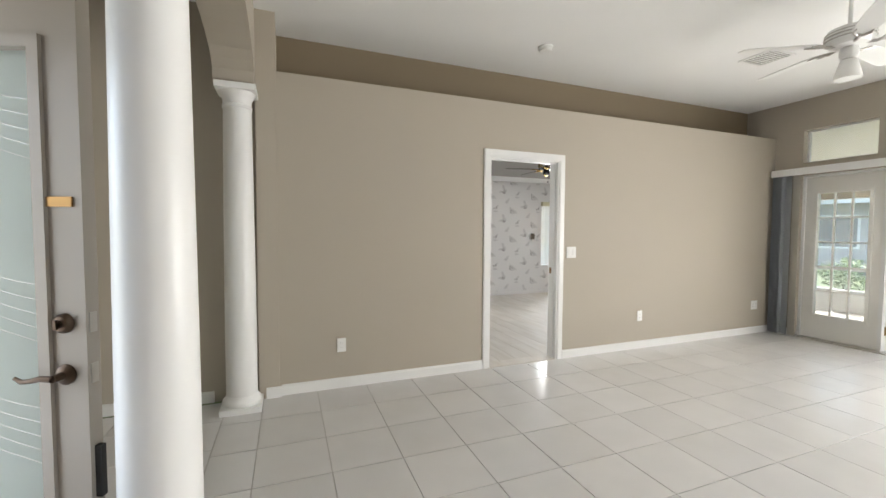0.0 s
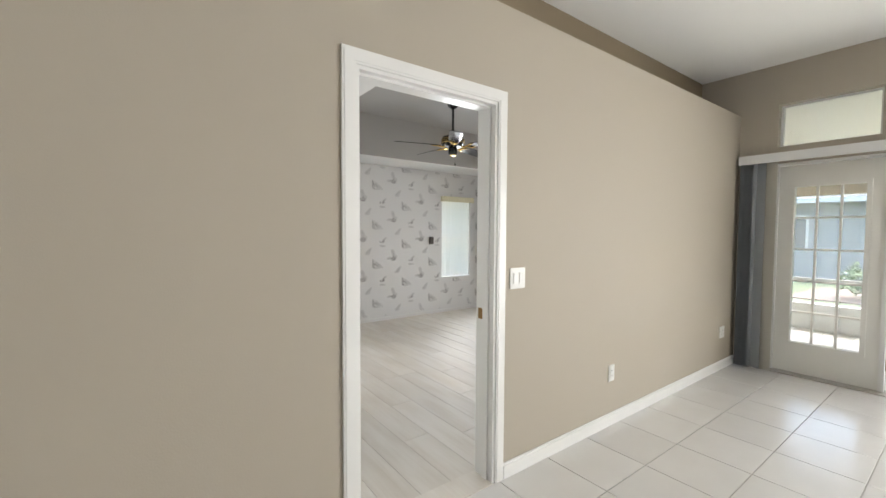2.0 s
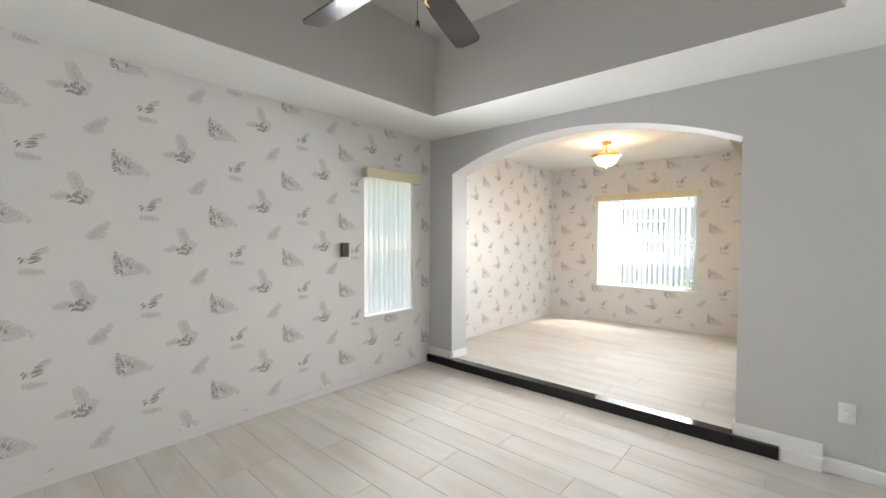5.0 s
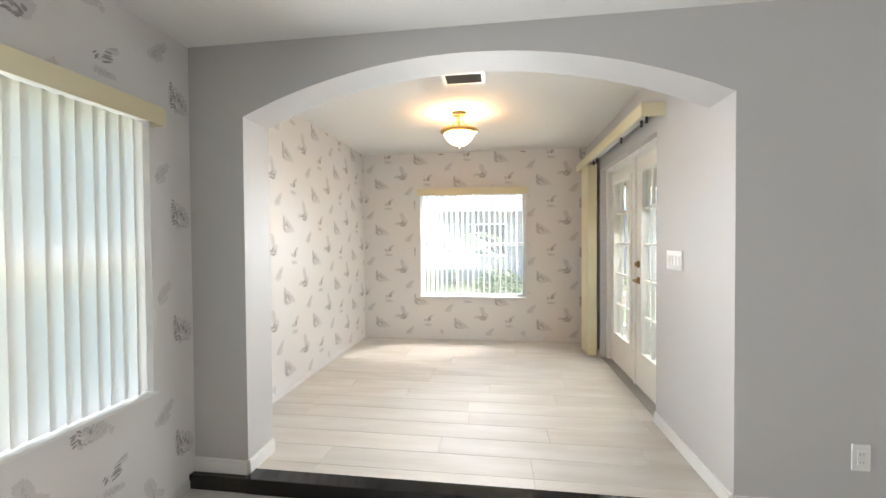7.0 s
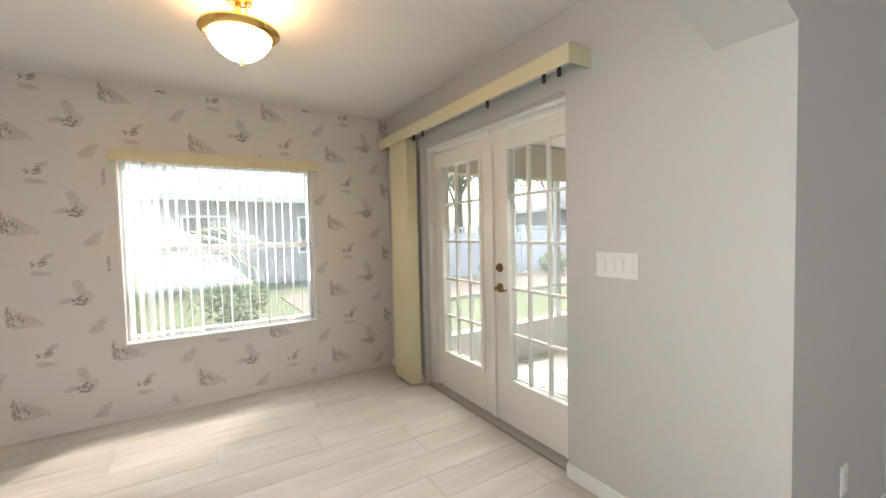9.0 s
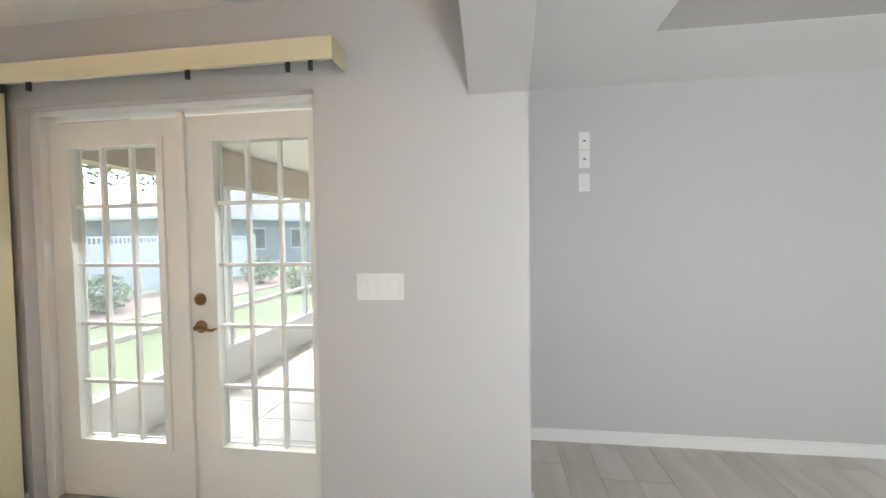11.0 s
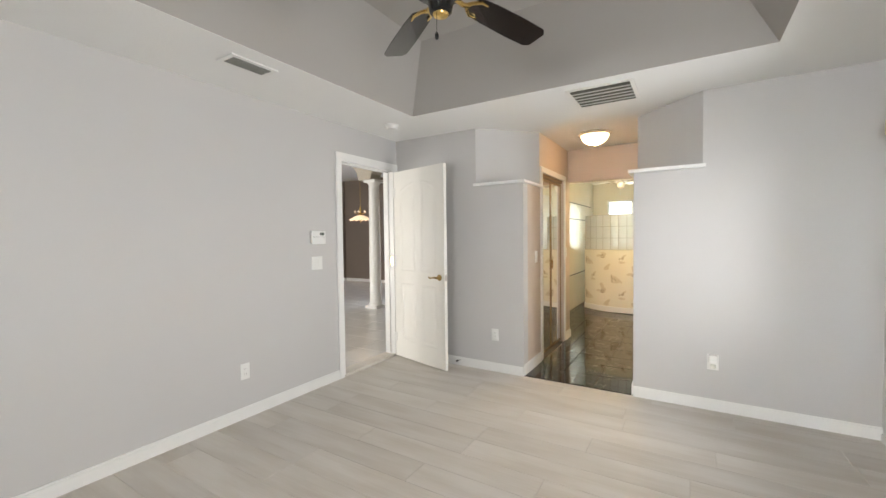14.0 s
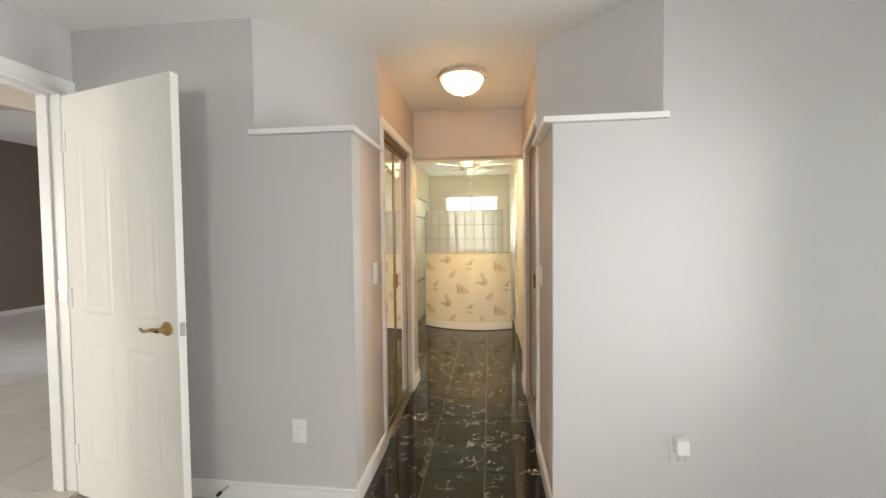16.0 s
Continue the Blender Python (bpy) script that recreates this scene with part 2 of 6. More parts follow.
PAPER = mat("wallpaper_ground", (0.75, 0.735, 0.72), 0.55, vary=0.02, scale=1.5, bump=0.06, bscale=220)
BATHPAPER = mat("bath_wallpaper", (0.78, 0.74, 0.63), 0.5, vary=0.02, scale=1.5, bump=0.06, bscale=220)
WHITE = mat("white_trim_paint", (0.80, 0.80, 0.785), 0.32, vary=0.02, scale=3, bump=0.03, bscale=60)
DOORW = mat("white_door_paint", (0.80, 0.79, 0.745), 0.38, vary=0.02, scale=2, bump=0.05, bscale=50, stretch=(8, 8, 1))
PLASTIC = mat("white_plastic", (0.78, 0.78, 0.76), 0.3, vary=0.01)
SLOT = mat("dark_slot", (0.05, 0.05, 0.05), 0.6, vary=0.05)
CREAM = mat("cream_vinyl", (0.70, 0.64, 0.44), 0.4, vary=0.03, scale=2)
BRASS = mat("polished_brass", (0.78, 0.55, 0.20), 0.16, 1.0, vary=0.08, scale=20)
DULLBRASS = mat("dull_brass", (0.42, 0.29, 0.11), 0.28, 1.0, vary=0.2, scale=25)
OLDBRASS = mat("antique_brass", (0.28, 0.17, 0.07), 0.32, 1.0, vary=0.25, scale=30)
STEEL = mat("brushed_steel", (0.5, 0.48, 0.45), 0.35, 1.0, vary=0.1, scale=30)
EBONY = mat("ebony_blade", (0.018, 0.015, 0.014), 0.22, vary=0.5, scale=5, stretch=(1, 12, 1), coat=0.3)
BLACK = mat("black_gloss_stone", (0.006, 0.006, 0.007), 0.06, vary=0.3, scale=10, rvary=0.03)
RUBBER = mat("black_rubber", (0.02, 0.02, 0.02), 0.7)
TILE = mat("white_floor_tile", (0.68, 0.67, 0.66), 0.21, vary=0.06, scale=4, bump=0.03, bscale=35, rnd=0.035, rvary=0.06)
GROUT = mat("grey_grout", (0.47, 0.455, 0.43), 0.9, vary=0.12, scale=15, bump=0.2, bscale=200)
PLANK = plank_wood()
PGAP = mat("plank_joint", (0.54, 0.50, 0.45), 0.9, vary=0.2, scale=20)
MARBLE = marble()
MGAP = mat("dark_grout", (0.22, 0.19, 0.15), 0.8, vary=0.2, scale=20)
GLASS = clear_glass("window_glass")
MIRROR = mat("mirror", (0.90, 0.90, 0.89), 0.015, 1.0, vary=0.0, rvary=0.0)
BLIND = sheet("white_vinyl_blind", (0.90, 0.89, 0.86), 0.58, 0.45)
SLATS = sheer("open_vinyl_blind", (0.86, 0.87, 0.86), 0.60)
DARKBLIND = mat("charcoal_blind", (0.31, 0.33, 0.35), 0.6, vary=0.1, scale=4)
PALESLAT = sheet("pale_grey_slat", (0.60, 0.58, 0.52), 0.35)
SHADE = sheet("alabaster_shade", (0.92, 0.86, 0.74), 0.7, 0.35)
BLOCK = sheer("glass_block", (0.93, 0.95, 0.94), 0.30, 0.75)
BATHINK = mat("print_tan_dark", (0.42, 0.35, 0.24), 0.6, vary=0.25, scale=40)
BATHTILE = mat("cream_bath_tile", (0.78, 0.73, 0.60), 0.2, vary=0.03)
INKD = mat("print_charcoal", (0.35, 0.33, 0.32), 0.6, vary=0.35, scale=40)
INKM = mat("print_grey", (0.525, 0.51, 0.50), 0.6, vary=0.15, scale=40)
INKL = mat("print_pale_grey", (0.635, 0.617, 0.605), 0.6, vary=0.08, scale=40)
PRINTB = mat("print_tan", (0.64, 0.57, 0.44), 0.6, vary=0.15, scale=30)
STUCCO = mat("beige_stucco", (0.52, 0.45, 0.37), 0.9, vary=0.06, scale=3, bump=0.5, bscale=70)
PAVER = mat("porch_paver", (0.66, 0.64, 0.62), 0.6, vary=0.1, scale=5, bump=0.15, bscale=60, rnd=0.10)
GRASS = mat("lawn", (0.17, 0.21, 0.10), 0.9, vary=0.35, scale=1.5, bump=0.8, bscale=40, fine=0.4)
MULCH = mat("red_mulch", (0.30, 0.21, 0.17), 0.95, vary=0.4, scale=12, bump=0.8, bscale=60)
LEAF = mat("leaf", (0.12, 0.17, 0.08), 0.45, vary=0.4, scale=3)
LEAF2 = mat("bright_leaf", (0.18, 0.25, 0.10), 0.45, vary=0.35, scale=3)
BARK = mat("bark", (0.12, 0.085, 0.06), 0.9, vary=0.3, scale=9, bump=0.8, bscale=30)
VINYL = mat("white_vinyl", (0.78, 0.78, 0.77), 0.4, vary=0.03)
SHINGLE = mat("grey_shingle", (0.24, 0.235, 0.24), 0.9, vary=0.2, scale=8, bump=0.5, bscale=40)
PORCHTOP = mat("cream_porch_ceiling", (0.88, 0.85, 0.78), 0.8, vary=0.02, scale=2, bump=0.1, bscale=80)
HOUSE = mat("grey_house_paint", (0.34, 0.335, 0.33), 0.8, vary=0.06, scale=2, bump=0.3, bscale=40)
DARKGLASS = mat("dark_window", (0.10, 0.11, 0.12), 0.05)
def screen_mesh(name, share):
    """Fine pale mesh: mostly open, its diffuse share lays a haze over what lies behind."""
    m = bpy.data.materials.new(name)
    m.use_nodes = True
    n, l = m.node_tree.nodes, m.node_tree.links
    n.remove(n["Principled BSDF"])
    t, d, s = n.new("ShaderNodeBsdfTransparent"), n.new("ShaderNodeBsdfDiffuse"), n.new("ShaderNodeBsdfTranslucent")
    d.inputs[0].default_value = s.inputs[0].default_value = (0.62, 0.64, 0.64, 1)
    a, x = n.new("ShaderNodeMixShader"), n.new("ShaderNodeMixShader")
    a.inputs[0].default_value, x.inputs[0].default_value = 0.5, share
    for o, i in ((d.outputs[0], a.inputs[1]), (s.outputs[0], a.inputs[2]), (t.outputs[0], x.inputs[1]), (a.outputs[0], x.inputs[2]), (x.outputs[0], n["Material Output"].inputs[0])):
        l.new(o, i)
    return m


MESH = screen_mesh("screen_mesh", 0.10)
# veil for the alcove window: haze of the bright outdoors as a material
WINDOWVEIL = screen_mesh("window_haze_veil", 0.11)


# ---------------------------------------------------------------- mesh helpers
def add_box(bm, x0, x1, y0, y1, z0, z1, bevel=0.0, m=None):
    v = [bm.verts.new(c) for c in ((x0, y0, z0), (x1, y0, z0), (x1, y1, z0), (x0, y1, z0),
                                   (x0, y0, z1), (x1, y0, z1), (x1, y1, z1), (x0, y1, z1))]
    fs = [bm.faces.new([v[i] for i in q]) for q in
          ((3, 2, 1, 0), (4, 5, 6, 7), (0, 1, 5, 4), (1, 2, 6, 5), (2, 3, 7, 6), (3, 0, 4, 7))]
    if bevel:
        es = {e for f in fs for e in f.edges}
        got = bmesh.ops.bevel(bm, geom=list(es), offset=bevel, segments=2, affect="EDGES", profile=0.6)
        v = list({w for f in got["faces"] for w in f.verts} | {w for w in v if w.is_valid})
    if m is not None:
        bmesh.ops.transform(bm, matrix=m, verts=[w for w in v if w.is_valid])
    return v


def box_bm(*a, bevel=0.0):
    bm = bmesh.new()
    add_box(bm, *a, bevel=bevel)
    return bm


def add_lathe(bm, profile, centre=(0, 0, 0), n=28, cap=True):
    rings = []
    for r, z in profile:
        rings.append([bm.verts.new((centre[0] + r * math.cos(2 * math.pi * i / n), centre[1] + r * math.sin(2 * math.pi * i / n),
                                    centre[2] + z)) for i in range(n)])
    for a, b in zip(rings, rings[1:]):
        for i in range(n):
            bm.faces.new((a[i], a[(i + 1) % n], b[(i + 1) % n], b[i]))
    if cap:
        bm.faces.new(list(reversed(rings[0])))
        bm.faces.new(rings[-1])
    return [v for r in rings for v in r]


def lathe(profile, centre=(0, 0, 0), n=28, cap=True):
    bm = bmesh.new()
    add_lathe(bm, profile, centre, n, cap)
    return bm


def add_tube(bm, pts, r, n=8):
    rings = []
    pts = [Vector(p) for p in pts]
    for i, p in enumerate(pts):
        d = (pts[min(i + 1, len(pts) - 1)] - pts[max(i - 1, 0)]).normalized()
        u = d.orthogonal().normalized() if i == 0 else (u - d * u.dot(d)).normalized()
        w = d.cross(u)
        rr = r[i] if isinstance(r, (list, tuple)) else r
        rings.append([bm.verts.new(p + rr * (math.cos(2 * math.pi * k / n) * u + math.sin(2 * math.pi * k / n) * w)) for k in range(n)])
    for a, b in zip(rings, rings[1:]):
        for i in range(n):
            bm.faces.new((a[i], a[(i + 1) % n], b[(i + 1) % n], b[i]))
    bm.faces.new(list(reversed(rings[0])))
    bm.faces.new(rings[-1])


def tube(pts, r, n=8):
    bm = bmesh.new()
    add_tube(bm, pts, r, n)
    return bm


def prism(outline, axis, a, b):
    """A solid from an outline of (u, v) pairs between a and b along an axis; v is up for axes x and y."""
    bm = bmesh.new()

    def at(u, v, w):
        return {"x": (w, u, v), "y": (u, w, v), "z": (u, v, w)}[axis]
    lo = [bm.verts.new(at(u, v, a)) for u, v in outline]
    hi = [bm.verts.new(at(u, v, b)) for u, v in outline]
    k = len(outline)
    for i in range(k):
        bm.faces.new((lo[i], lo[(i + 1) % k], hi[(i + 1) % k], hi[i]))
    bm.faces.new(lo)
    bm.faces.new(hi)
    bmesh.ops.recalc_face_normals(bm, faces=bm.faces)
    return bm


def finish(name, bm, material, smooth=False):
    me = bpy.data.meshes.new(name)
    bmesh.ops.recalc_face_normals(bm, faces=bm.faces)
    bm.to_mesh(me)
    bm.free()
    for one in (material if isinstance(material, (list, tuple)) else [material]):
        me.materials.append(one)
    if smooth:
        me.shade_smooth()
        me.set_sharp_from_angle(angle=radians(40))
    return me


def part(name, bm, material, parent, label="", smooth=False, m=None):
    ob = new(name, finish(name, bm, material, smooth))
    ob.parent = parent
    if m is not None:
        ob.matrix_local = m
    if label:
        tagged(ob, label)
    return ob


def thing(name, label, category, m=None, group="", kind=""):
    ob = new(name)
    ob.empty_display_size = 0.1
    if m is not None:
        ob.matrix_world = m
    return tagged(ob, label, category, group, kind)


def struct(name, bm, material, label="", category="", smooth=False):
    ob = new(name, finish(name, bm, material, smooth))
    return tagged(ob, label, category, kind="structure")


def boxes_bm(*rows):
    bm = bmesh.new()
    for r in rows:
        add_box(bm, *r)
    return bm


# ---------------------------------------------------------------- structure: living room and foyer
struct("ground", box_bm(-60, 90, -80, 80, -0.5, -0.14), GRASS, "mown green lawn around the house", "ground")
struct("subfloor_living", box_bm(-2.2, XL + 0.14, -6.2, YL, -0.13, -0.006), GROUT, "grey grout bed under the white tiles", "floor")
struct("wall_living_north", boxes_bm((XC + 0.13, DX0, YL, YB - 0.003, 0, ZLEDGE), (DX1, XL, YL, YB - 0.003, 0, ZLEDGE),
                                     (DX0, DX1, YL, YB - 0.003, DZ, ZLEDGE)),
       TAUPE, "taupe painted living room wall with a doorway", "wall")
struct("wall_foyer_north", box_bm(-0.2, XC + 0.13, YL + 0.04, YL + 0.18, 0, ZL), TAUPE, "taupe painted foyer wall", "wall")
struct("wall_pilaster", box_bm(XC + 0.12, 1.386, YL - 0.03, YR + 0.10, 0.0, ZL), TAUPE, "taupe wall return beside the column", "wall")
struct("plant_ledge", box_bm(1.386, XL, YB - 0.003, YR, ZLEDGE - 0.05, ZLEDGE - 0.002), TAUPE, "taupe plant ledge above the wall", "ledge")
struct("wall_recess", box_bm(1.386, XL, YR, YR + 0.1, ZLEDGE - 0.05, ZL), BROWN, "dark brown wall set back over the ledge", "wall")
struct("ceiling_living", box_bm(-2.2, XL + 0.14, -6.2, YR + 0.1, ZL, ZL + 0.12), CEIL, "white textured living room ceiling", "ceiling")
EW = XL + 0.14
rows = [(XL, EW, 2.95, YR, 0, ZL), (XL, EW, -6.2, -2.75, 0, ZL), (XL, EW, -2.75, 2.95, 2.60, ZL), (XL, EW, -2.75, 2.95, 2.045, 2.195)]
for k in range(8):
    y1 = 2.925 - 0.80 * k - 0.69
    rows.append((XL, EW, y1 - 0.11, y1, 2.195, 2.60))
rows += [(XL, EW, 2.925, 2.95, 2.195, 2.60), (XL, EW, -0.68, -1.06, 0, 2.045)]
struct("wall_living_east", boxes_bm(*rows), TAUPE, "taupe end wall with french doors and transom windows", "wall")
struct("wall_living_south", box_bm(-2.2, EW, -6.3, -6.2, 0, ZL), TAUPE, "plain taupe wall", "wall")
struct("wall_dining_south", box_bm(-2.2, XC, -2.85, -2.72, 0, 3.25), UMBER, "dark umber dining room wall", "wall")
DWY0, DWY1 = -1.25, 0.42
arch = [(DWY1, 0.62), (DWY1, 2.05)]
arch += [(-0.415 + 0.835 * math.cos(a), 2.05 + 0.52 * math.sin(a)) for a in [math.pi * k / 14 for k in range(1, 14)]]
arch += [(DWY0, 2.05), (DWY0, 0.62)]
struct("wall_dining_west", prism([(-2.72, 0.0), (-2.72, 3.25), (DWY0 - 0.02, 3.25), (DWY0 - 0.02, 0.0)], "x", -2.2, -2.06), UMBER,
       "dark umber dining room wall", "wall")
struct("wall_dining_west_b", prism([(DWY1 + 0.02, 0.0), (DWY1 + 0.02, 3.25), (0.68, 3.25), (0.68, 0.0)], "x", -2.2, -2.06), UMBER,
       "dark umber dining room wall", "wall")
struct("wall_dining_sill", box_bm(-2.2, -2.06, DWY0 - 0.02, DWY1 + 0.02, 0, 0.62), UMBER, "dark umber wall under the window", "wall")
struct("wall_dining_arch", prism([(DWY0 - 0.02, 3.25), (DWY0 - 0.02, 2.05)] + [(y, z) for y, z in reversed(arch[2:-2])] +
                                 [(DWY1 + 0.02, 2.05), (DWY1 + 0.02, 3.25)], "x", -2.2, -2.06), UMBER,
       "dark umber wall over the arched window", "wall")
struct("wall_foyer_side", box_bm(-2.2, 0.09, 0.68, 0.80, 0, 3.25), UMBER, "umber wall beside the front door", "wall")
struct("wall_front", boxes_bm((-0.05, 0.09, 1.70, YL + 0.04, 0, ZL), (-0.05, 0.09, 0.80, 1.70, 2.06, ZL)), TAUPE,
       "taupe wall around the front door", "wall")
struct("ceiling_dining", box_bm(-2.2, XC - 0.13, -2.85, 0.80, 3.25, 3.35), CEIL, "white dining room ceiling", "ceiling")


def arched_beam(name, y0, y1, zs, zc, x0, x1, top, label):
    pts = [(y0, top), (y0, zs)]
    for k in range(17):
        a = math.pi * (1 - k / 16)
        pts.append(((y0 + y1) / 2 + (y1 - y0) / 2 * 0.999 * math.cos(a), zs + (zc - zs) * math.sin(a) ** 0.7))
    pts += [(y1, zs), (y1, top)]
    return struct(name, prism(pts, "x", x0, x1), TAUPE, label, "beam")


arched_beam("beam_foyer", 1.10 + 0.15, 3.00, 2.35, 2.63, XC - 0.13, XC + 0.13, ZL - 0.002, "taupe arched beam between the columns")
arched_beam("beam_dining", -2.715, 0.95, 2.35, 2.83, XC - 0.13, XC + 0.13, ZL - 0.002, "taupe arched beam before the dining room")
struct("beam_block", boxes_bm((XC - 0.135, XC + 0.135, 0.95, 1.25, 2.35, ZL - 0.003), (XC - 0.135, XC + 0.122, 3.00, YL + 0.04, 2.35, ZL - 0.003)),
       TAUPE, "taupe beam ends over the columns", "beam")


def baseboard(name, runs, z0=0.0, h=0.085):
    """Runs of (x0, y0, x1, y1, nx, ny): along a wall face, standing out along n."""
    bm = bmesh.new()
    for x0, y0, x1, y1, nx, ny in runs:
        d = 0.014
        add_box(bm, min(x0, x1) + min(0, nx * d), max(x0, x1) + max(0, nx * d), min(y0, y1) + min(0, ny * d), max(y0, y1) + max(0, ny * d),
                z0, z0 + h - 0.012)
        d = 0.008
        add_box(bm, min(x0, x1) + min(0, nx * d), max(x0, x1) + max(0, nx * d), min(y0, y1) + min(0, ny * d), max(y0, y1) + max(0, ny * d),
                z0 + h - 0.012, z0 + h)
    return struct(name, bm, WHITE, "white painted baseboard along the wall", "baseboard")


baseboard("baseboard_living", [(1.40, YL, DX0 - 0.066, YL, 0, -1), (DX1 + 0.066, YL, XL, YL, 0, -1), (XL, 2.95, XL, YL - 0.016, -1, 0),
                               (0.0, YL + 0.04, XC - 0.2, YL + 0.04, 0, -1), (XC + 0.17, YL - 0.03, 1.40, YL - 0.03, 0, -1),
                               (-2.06, -2.72, XC, -2.72, 0, 1), (-2.06, -2.70, -2.06, 0.68, 1, 0), (-2.04, 0.68, 0.0, 0.68, 0, -1)])

# ---------------------------------------------------------------- structure: bedroom
struct("subfloor_bedroom", box_bm(XW - 0.05, XA0, YL + 0.12, YN + 0.14, -0.12, ZF - 0.006), PGAP, "dark joints under the plank floor", "floor")
struct("wall_bedroom_south", boxes_bm((XW - 0.1, DX0, YB - 0.003, YB, ZF - 0.03, ZB), (DX1, XA0, YB - 0.003, YB, ZF - 0.03, ZB), (DX0, DX1, YB - 0.003, YB, DZ, ZB)),
       GREY, "light grey painted bedroom wall", "wall")
W1, W2, WZ0, WZ1 = (6.605, 7.235), (3.42, 4.065), 0.585, 1.90
rows = []
for x0, x1 in ((XW - 0.1, W2[0]), (W2[1], W1[0]), (W1[1], XA0 + 0.001)):
    rows.append((x0, x1, YN, YN + 0.15, ZF - 0.03, ZB))
for x0, x1 in (W1, W2):
    rows += [(x0, x1, YN, YN + 0.15, ZF - 0.03, WZ0), (x0, x1, YN, YN + 0.15, WZ1, ZB)]
struct("wall_bedroom_north", boxes_bm(*rows), PAPER, "off-white wallpapered wall with two windows", "wall")
struct("wall_bedroom_west", boxes_bm((XW - 0.12, XW, YB, HY0, ZF - 0.03, 1.795), (XW - 0.12, XW, YB, 4.345, 1.795, ZB),
                                     (XW - 0.12, XW, HY1, YN, ZF - 0.03, 1.795), (XW - 0.12, XW, 6.23, YN, 1.795, ZB)),
       GREY, "light grey wall beside the closet hallway", "wall")
C = 0.485
struct("wall_chamfer_south", prism([(XW, 4.345), (XW - C, 4.345 + C), (XW - C - 0.08, 4.345 + C - 0.02), (XW - 0.12, 4.345 - 0.06)], "z", 1.82, ZB), GREY,
       "light grey slanted wall above a corner ledge", "wall")
struct("wall_chamfer_north", prism([(XW, 6.23), (XW - C, 6.23 - C), (XW - C - 0.08, 6.23 - C + 0.02), (XW - 0.12, 6.29)], "z", 1.82, ZB), GREY,
       "light grey slanted wall above a corner ledge", "wall")


def corner_ledge(name, y0, s):
    pts = [(XW + 0.022, y0 - s * 0.02), (XW + 0.022, y0 + s * (C + 0.022)), (XW - C, y0 + s * (C + 0.022)), (XW - C, y0 + s * C), (XW - 0.02, y0 - s * 0.02)]
    bm = prism(pts, "z", 1.798, 1.823)
    return struct(name, bm, WHITE, "white painted corner shelf moulding", "ledge")


corner_ledge("ledge_south", 4.345, 1)
corner_ledge("ledge_north", 6.23, -1)
bm = boxes_bm((XW - 0.1, 3.858, YB, YN, ZB, ZB + 0.1), (6.862, XA0 + 0.05, YB, YN, ZB, ZB + 0.1),
              (3.858, 6.862, YB, 4.06, ZB, ZB + 0.1), (3.858, 6.862, 6.57, YN, ZB, ZB + 0.1))
struct("ceiling_bedroom", bm, CEIL, "white ceiling border around the grey tray", "ceiling")
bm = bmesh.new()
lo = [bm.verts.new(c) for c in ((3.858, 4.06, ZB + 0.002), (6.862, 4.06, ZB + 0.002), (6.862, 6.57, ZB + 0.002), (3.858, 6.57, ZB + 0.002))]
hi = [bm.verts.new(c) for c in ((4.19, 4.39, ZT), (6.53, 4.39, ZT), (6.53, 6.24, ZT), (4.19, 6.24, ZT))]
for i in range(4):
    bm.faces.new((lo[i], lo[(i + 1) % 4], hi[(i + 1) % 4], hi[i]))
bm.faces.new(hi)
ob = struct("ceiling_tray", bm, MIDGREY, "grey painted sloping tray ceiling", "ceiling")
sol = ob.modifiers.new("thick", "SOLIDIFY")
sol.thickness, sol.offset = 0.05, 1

# arch wall
crown, half = AAP - ASP, (AY1 - AY0) / 2
rad = (half * half + crown * crown) / (2 * crown)
ang = math.asin(half / rad)
curve = [((AY0 + AY1) / 2 + rad * math.sin(a), AAP - rad + rad * math.cos(a)) for a in [ang * (k / 12 - 1) for k in range(25)]]
struct("wall_arch", prism([(YB, ZB + 0.08), (YB, ZF - 0.03), (AY0, ZF - 0.03)] + curve + [(AY1, ZF - 0.03), (YAN, ZF - 0.03), (YAN, ZB + 0.08)], "x", XA0, XA1), GREY,
       "grey wall with a wide arched opening", "wall")
baseboard("baseboard_bedroom", [(DX1 + 0.066, YB, XA0 - 0.016, YB, 0, 1), (XW, 4.20 - 0.8, XW, HY0 + 0.0, 1, 0), (XW, HY1, XW, YN, 1, 0),
                                (XA0, YB, XA0, 4.06, -1, 0)], ZF, 0.084)
struct("baseboard_north_wall", box_bm(XW, XA0 - 0.02, YN - 0.008, YN - 0.0005, ZF, 0.03), PAPER, "low papered skirting along the wall", "baseboard")
baseboard("baseboard_arch", [(XA0, 4.06, XA0, AY0, -1, 0), (XA0, AY1, XA0, YN, -1, 0), (XA0, AY1, XA1, AY1, 0, -1), (XA0 + 0.01, AY0, XA1, AY0, 0, 1)], ZAF, 0.075)
step = thing("step_edging", "black polished stone edging on the alcove step", "step", kind="structure")
part("tread", box_bm(XA0 - 0.055, XA0 + 0.045, AY0 + 0.015, AY1 - 0.015, ZF, ZAF + 0.006, bevel=0.003), BLACK, step)
part("riser", box_bm(XA0 - 0.05, XA0 - 0.015, 4.255, AY0 + 0.014, ZF, ZAF, bevel=0.002), BLACK, step)
part("riser", box_bm(XA0 - 0.05, XA0 - 0.015, AY1 - 0.014, YN - 0.002, ZF, ZAF, bevel=0.002), BLACK, step)
struct("baseboard_plinth", box_bm(XA0 - 0.045, XA0, 4.06, 4.25, ZF, ZAF), WHITE, "white blocked baseboard end beside the step", "baseboard")

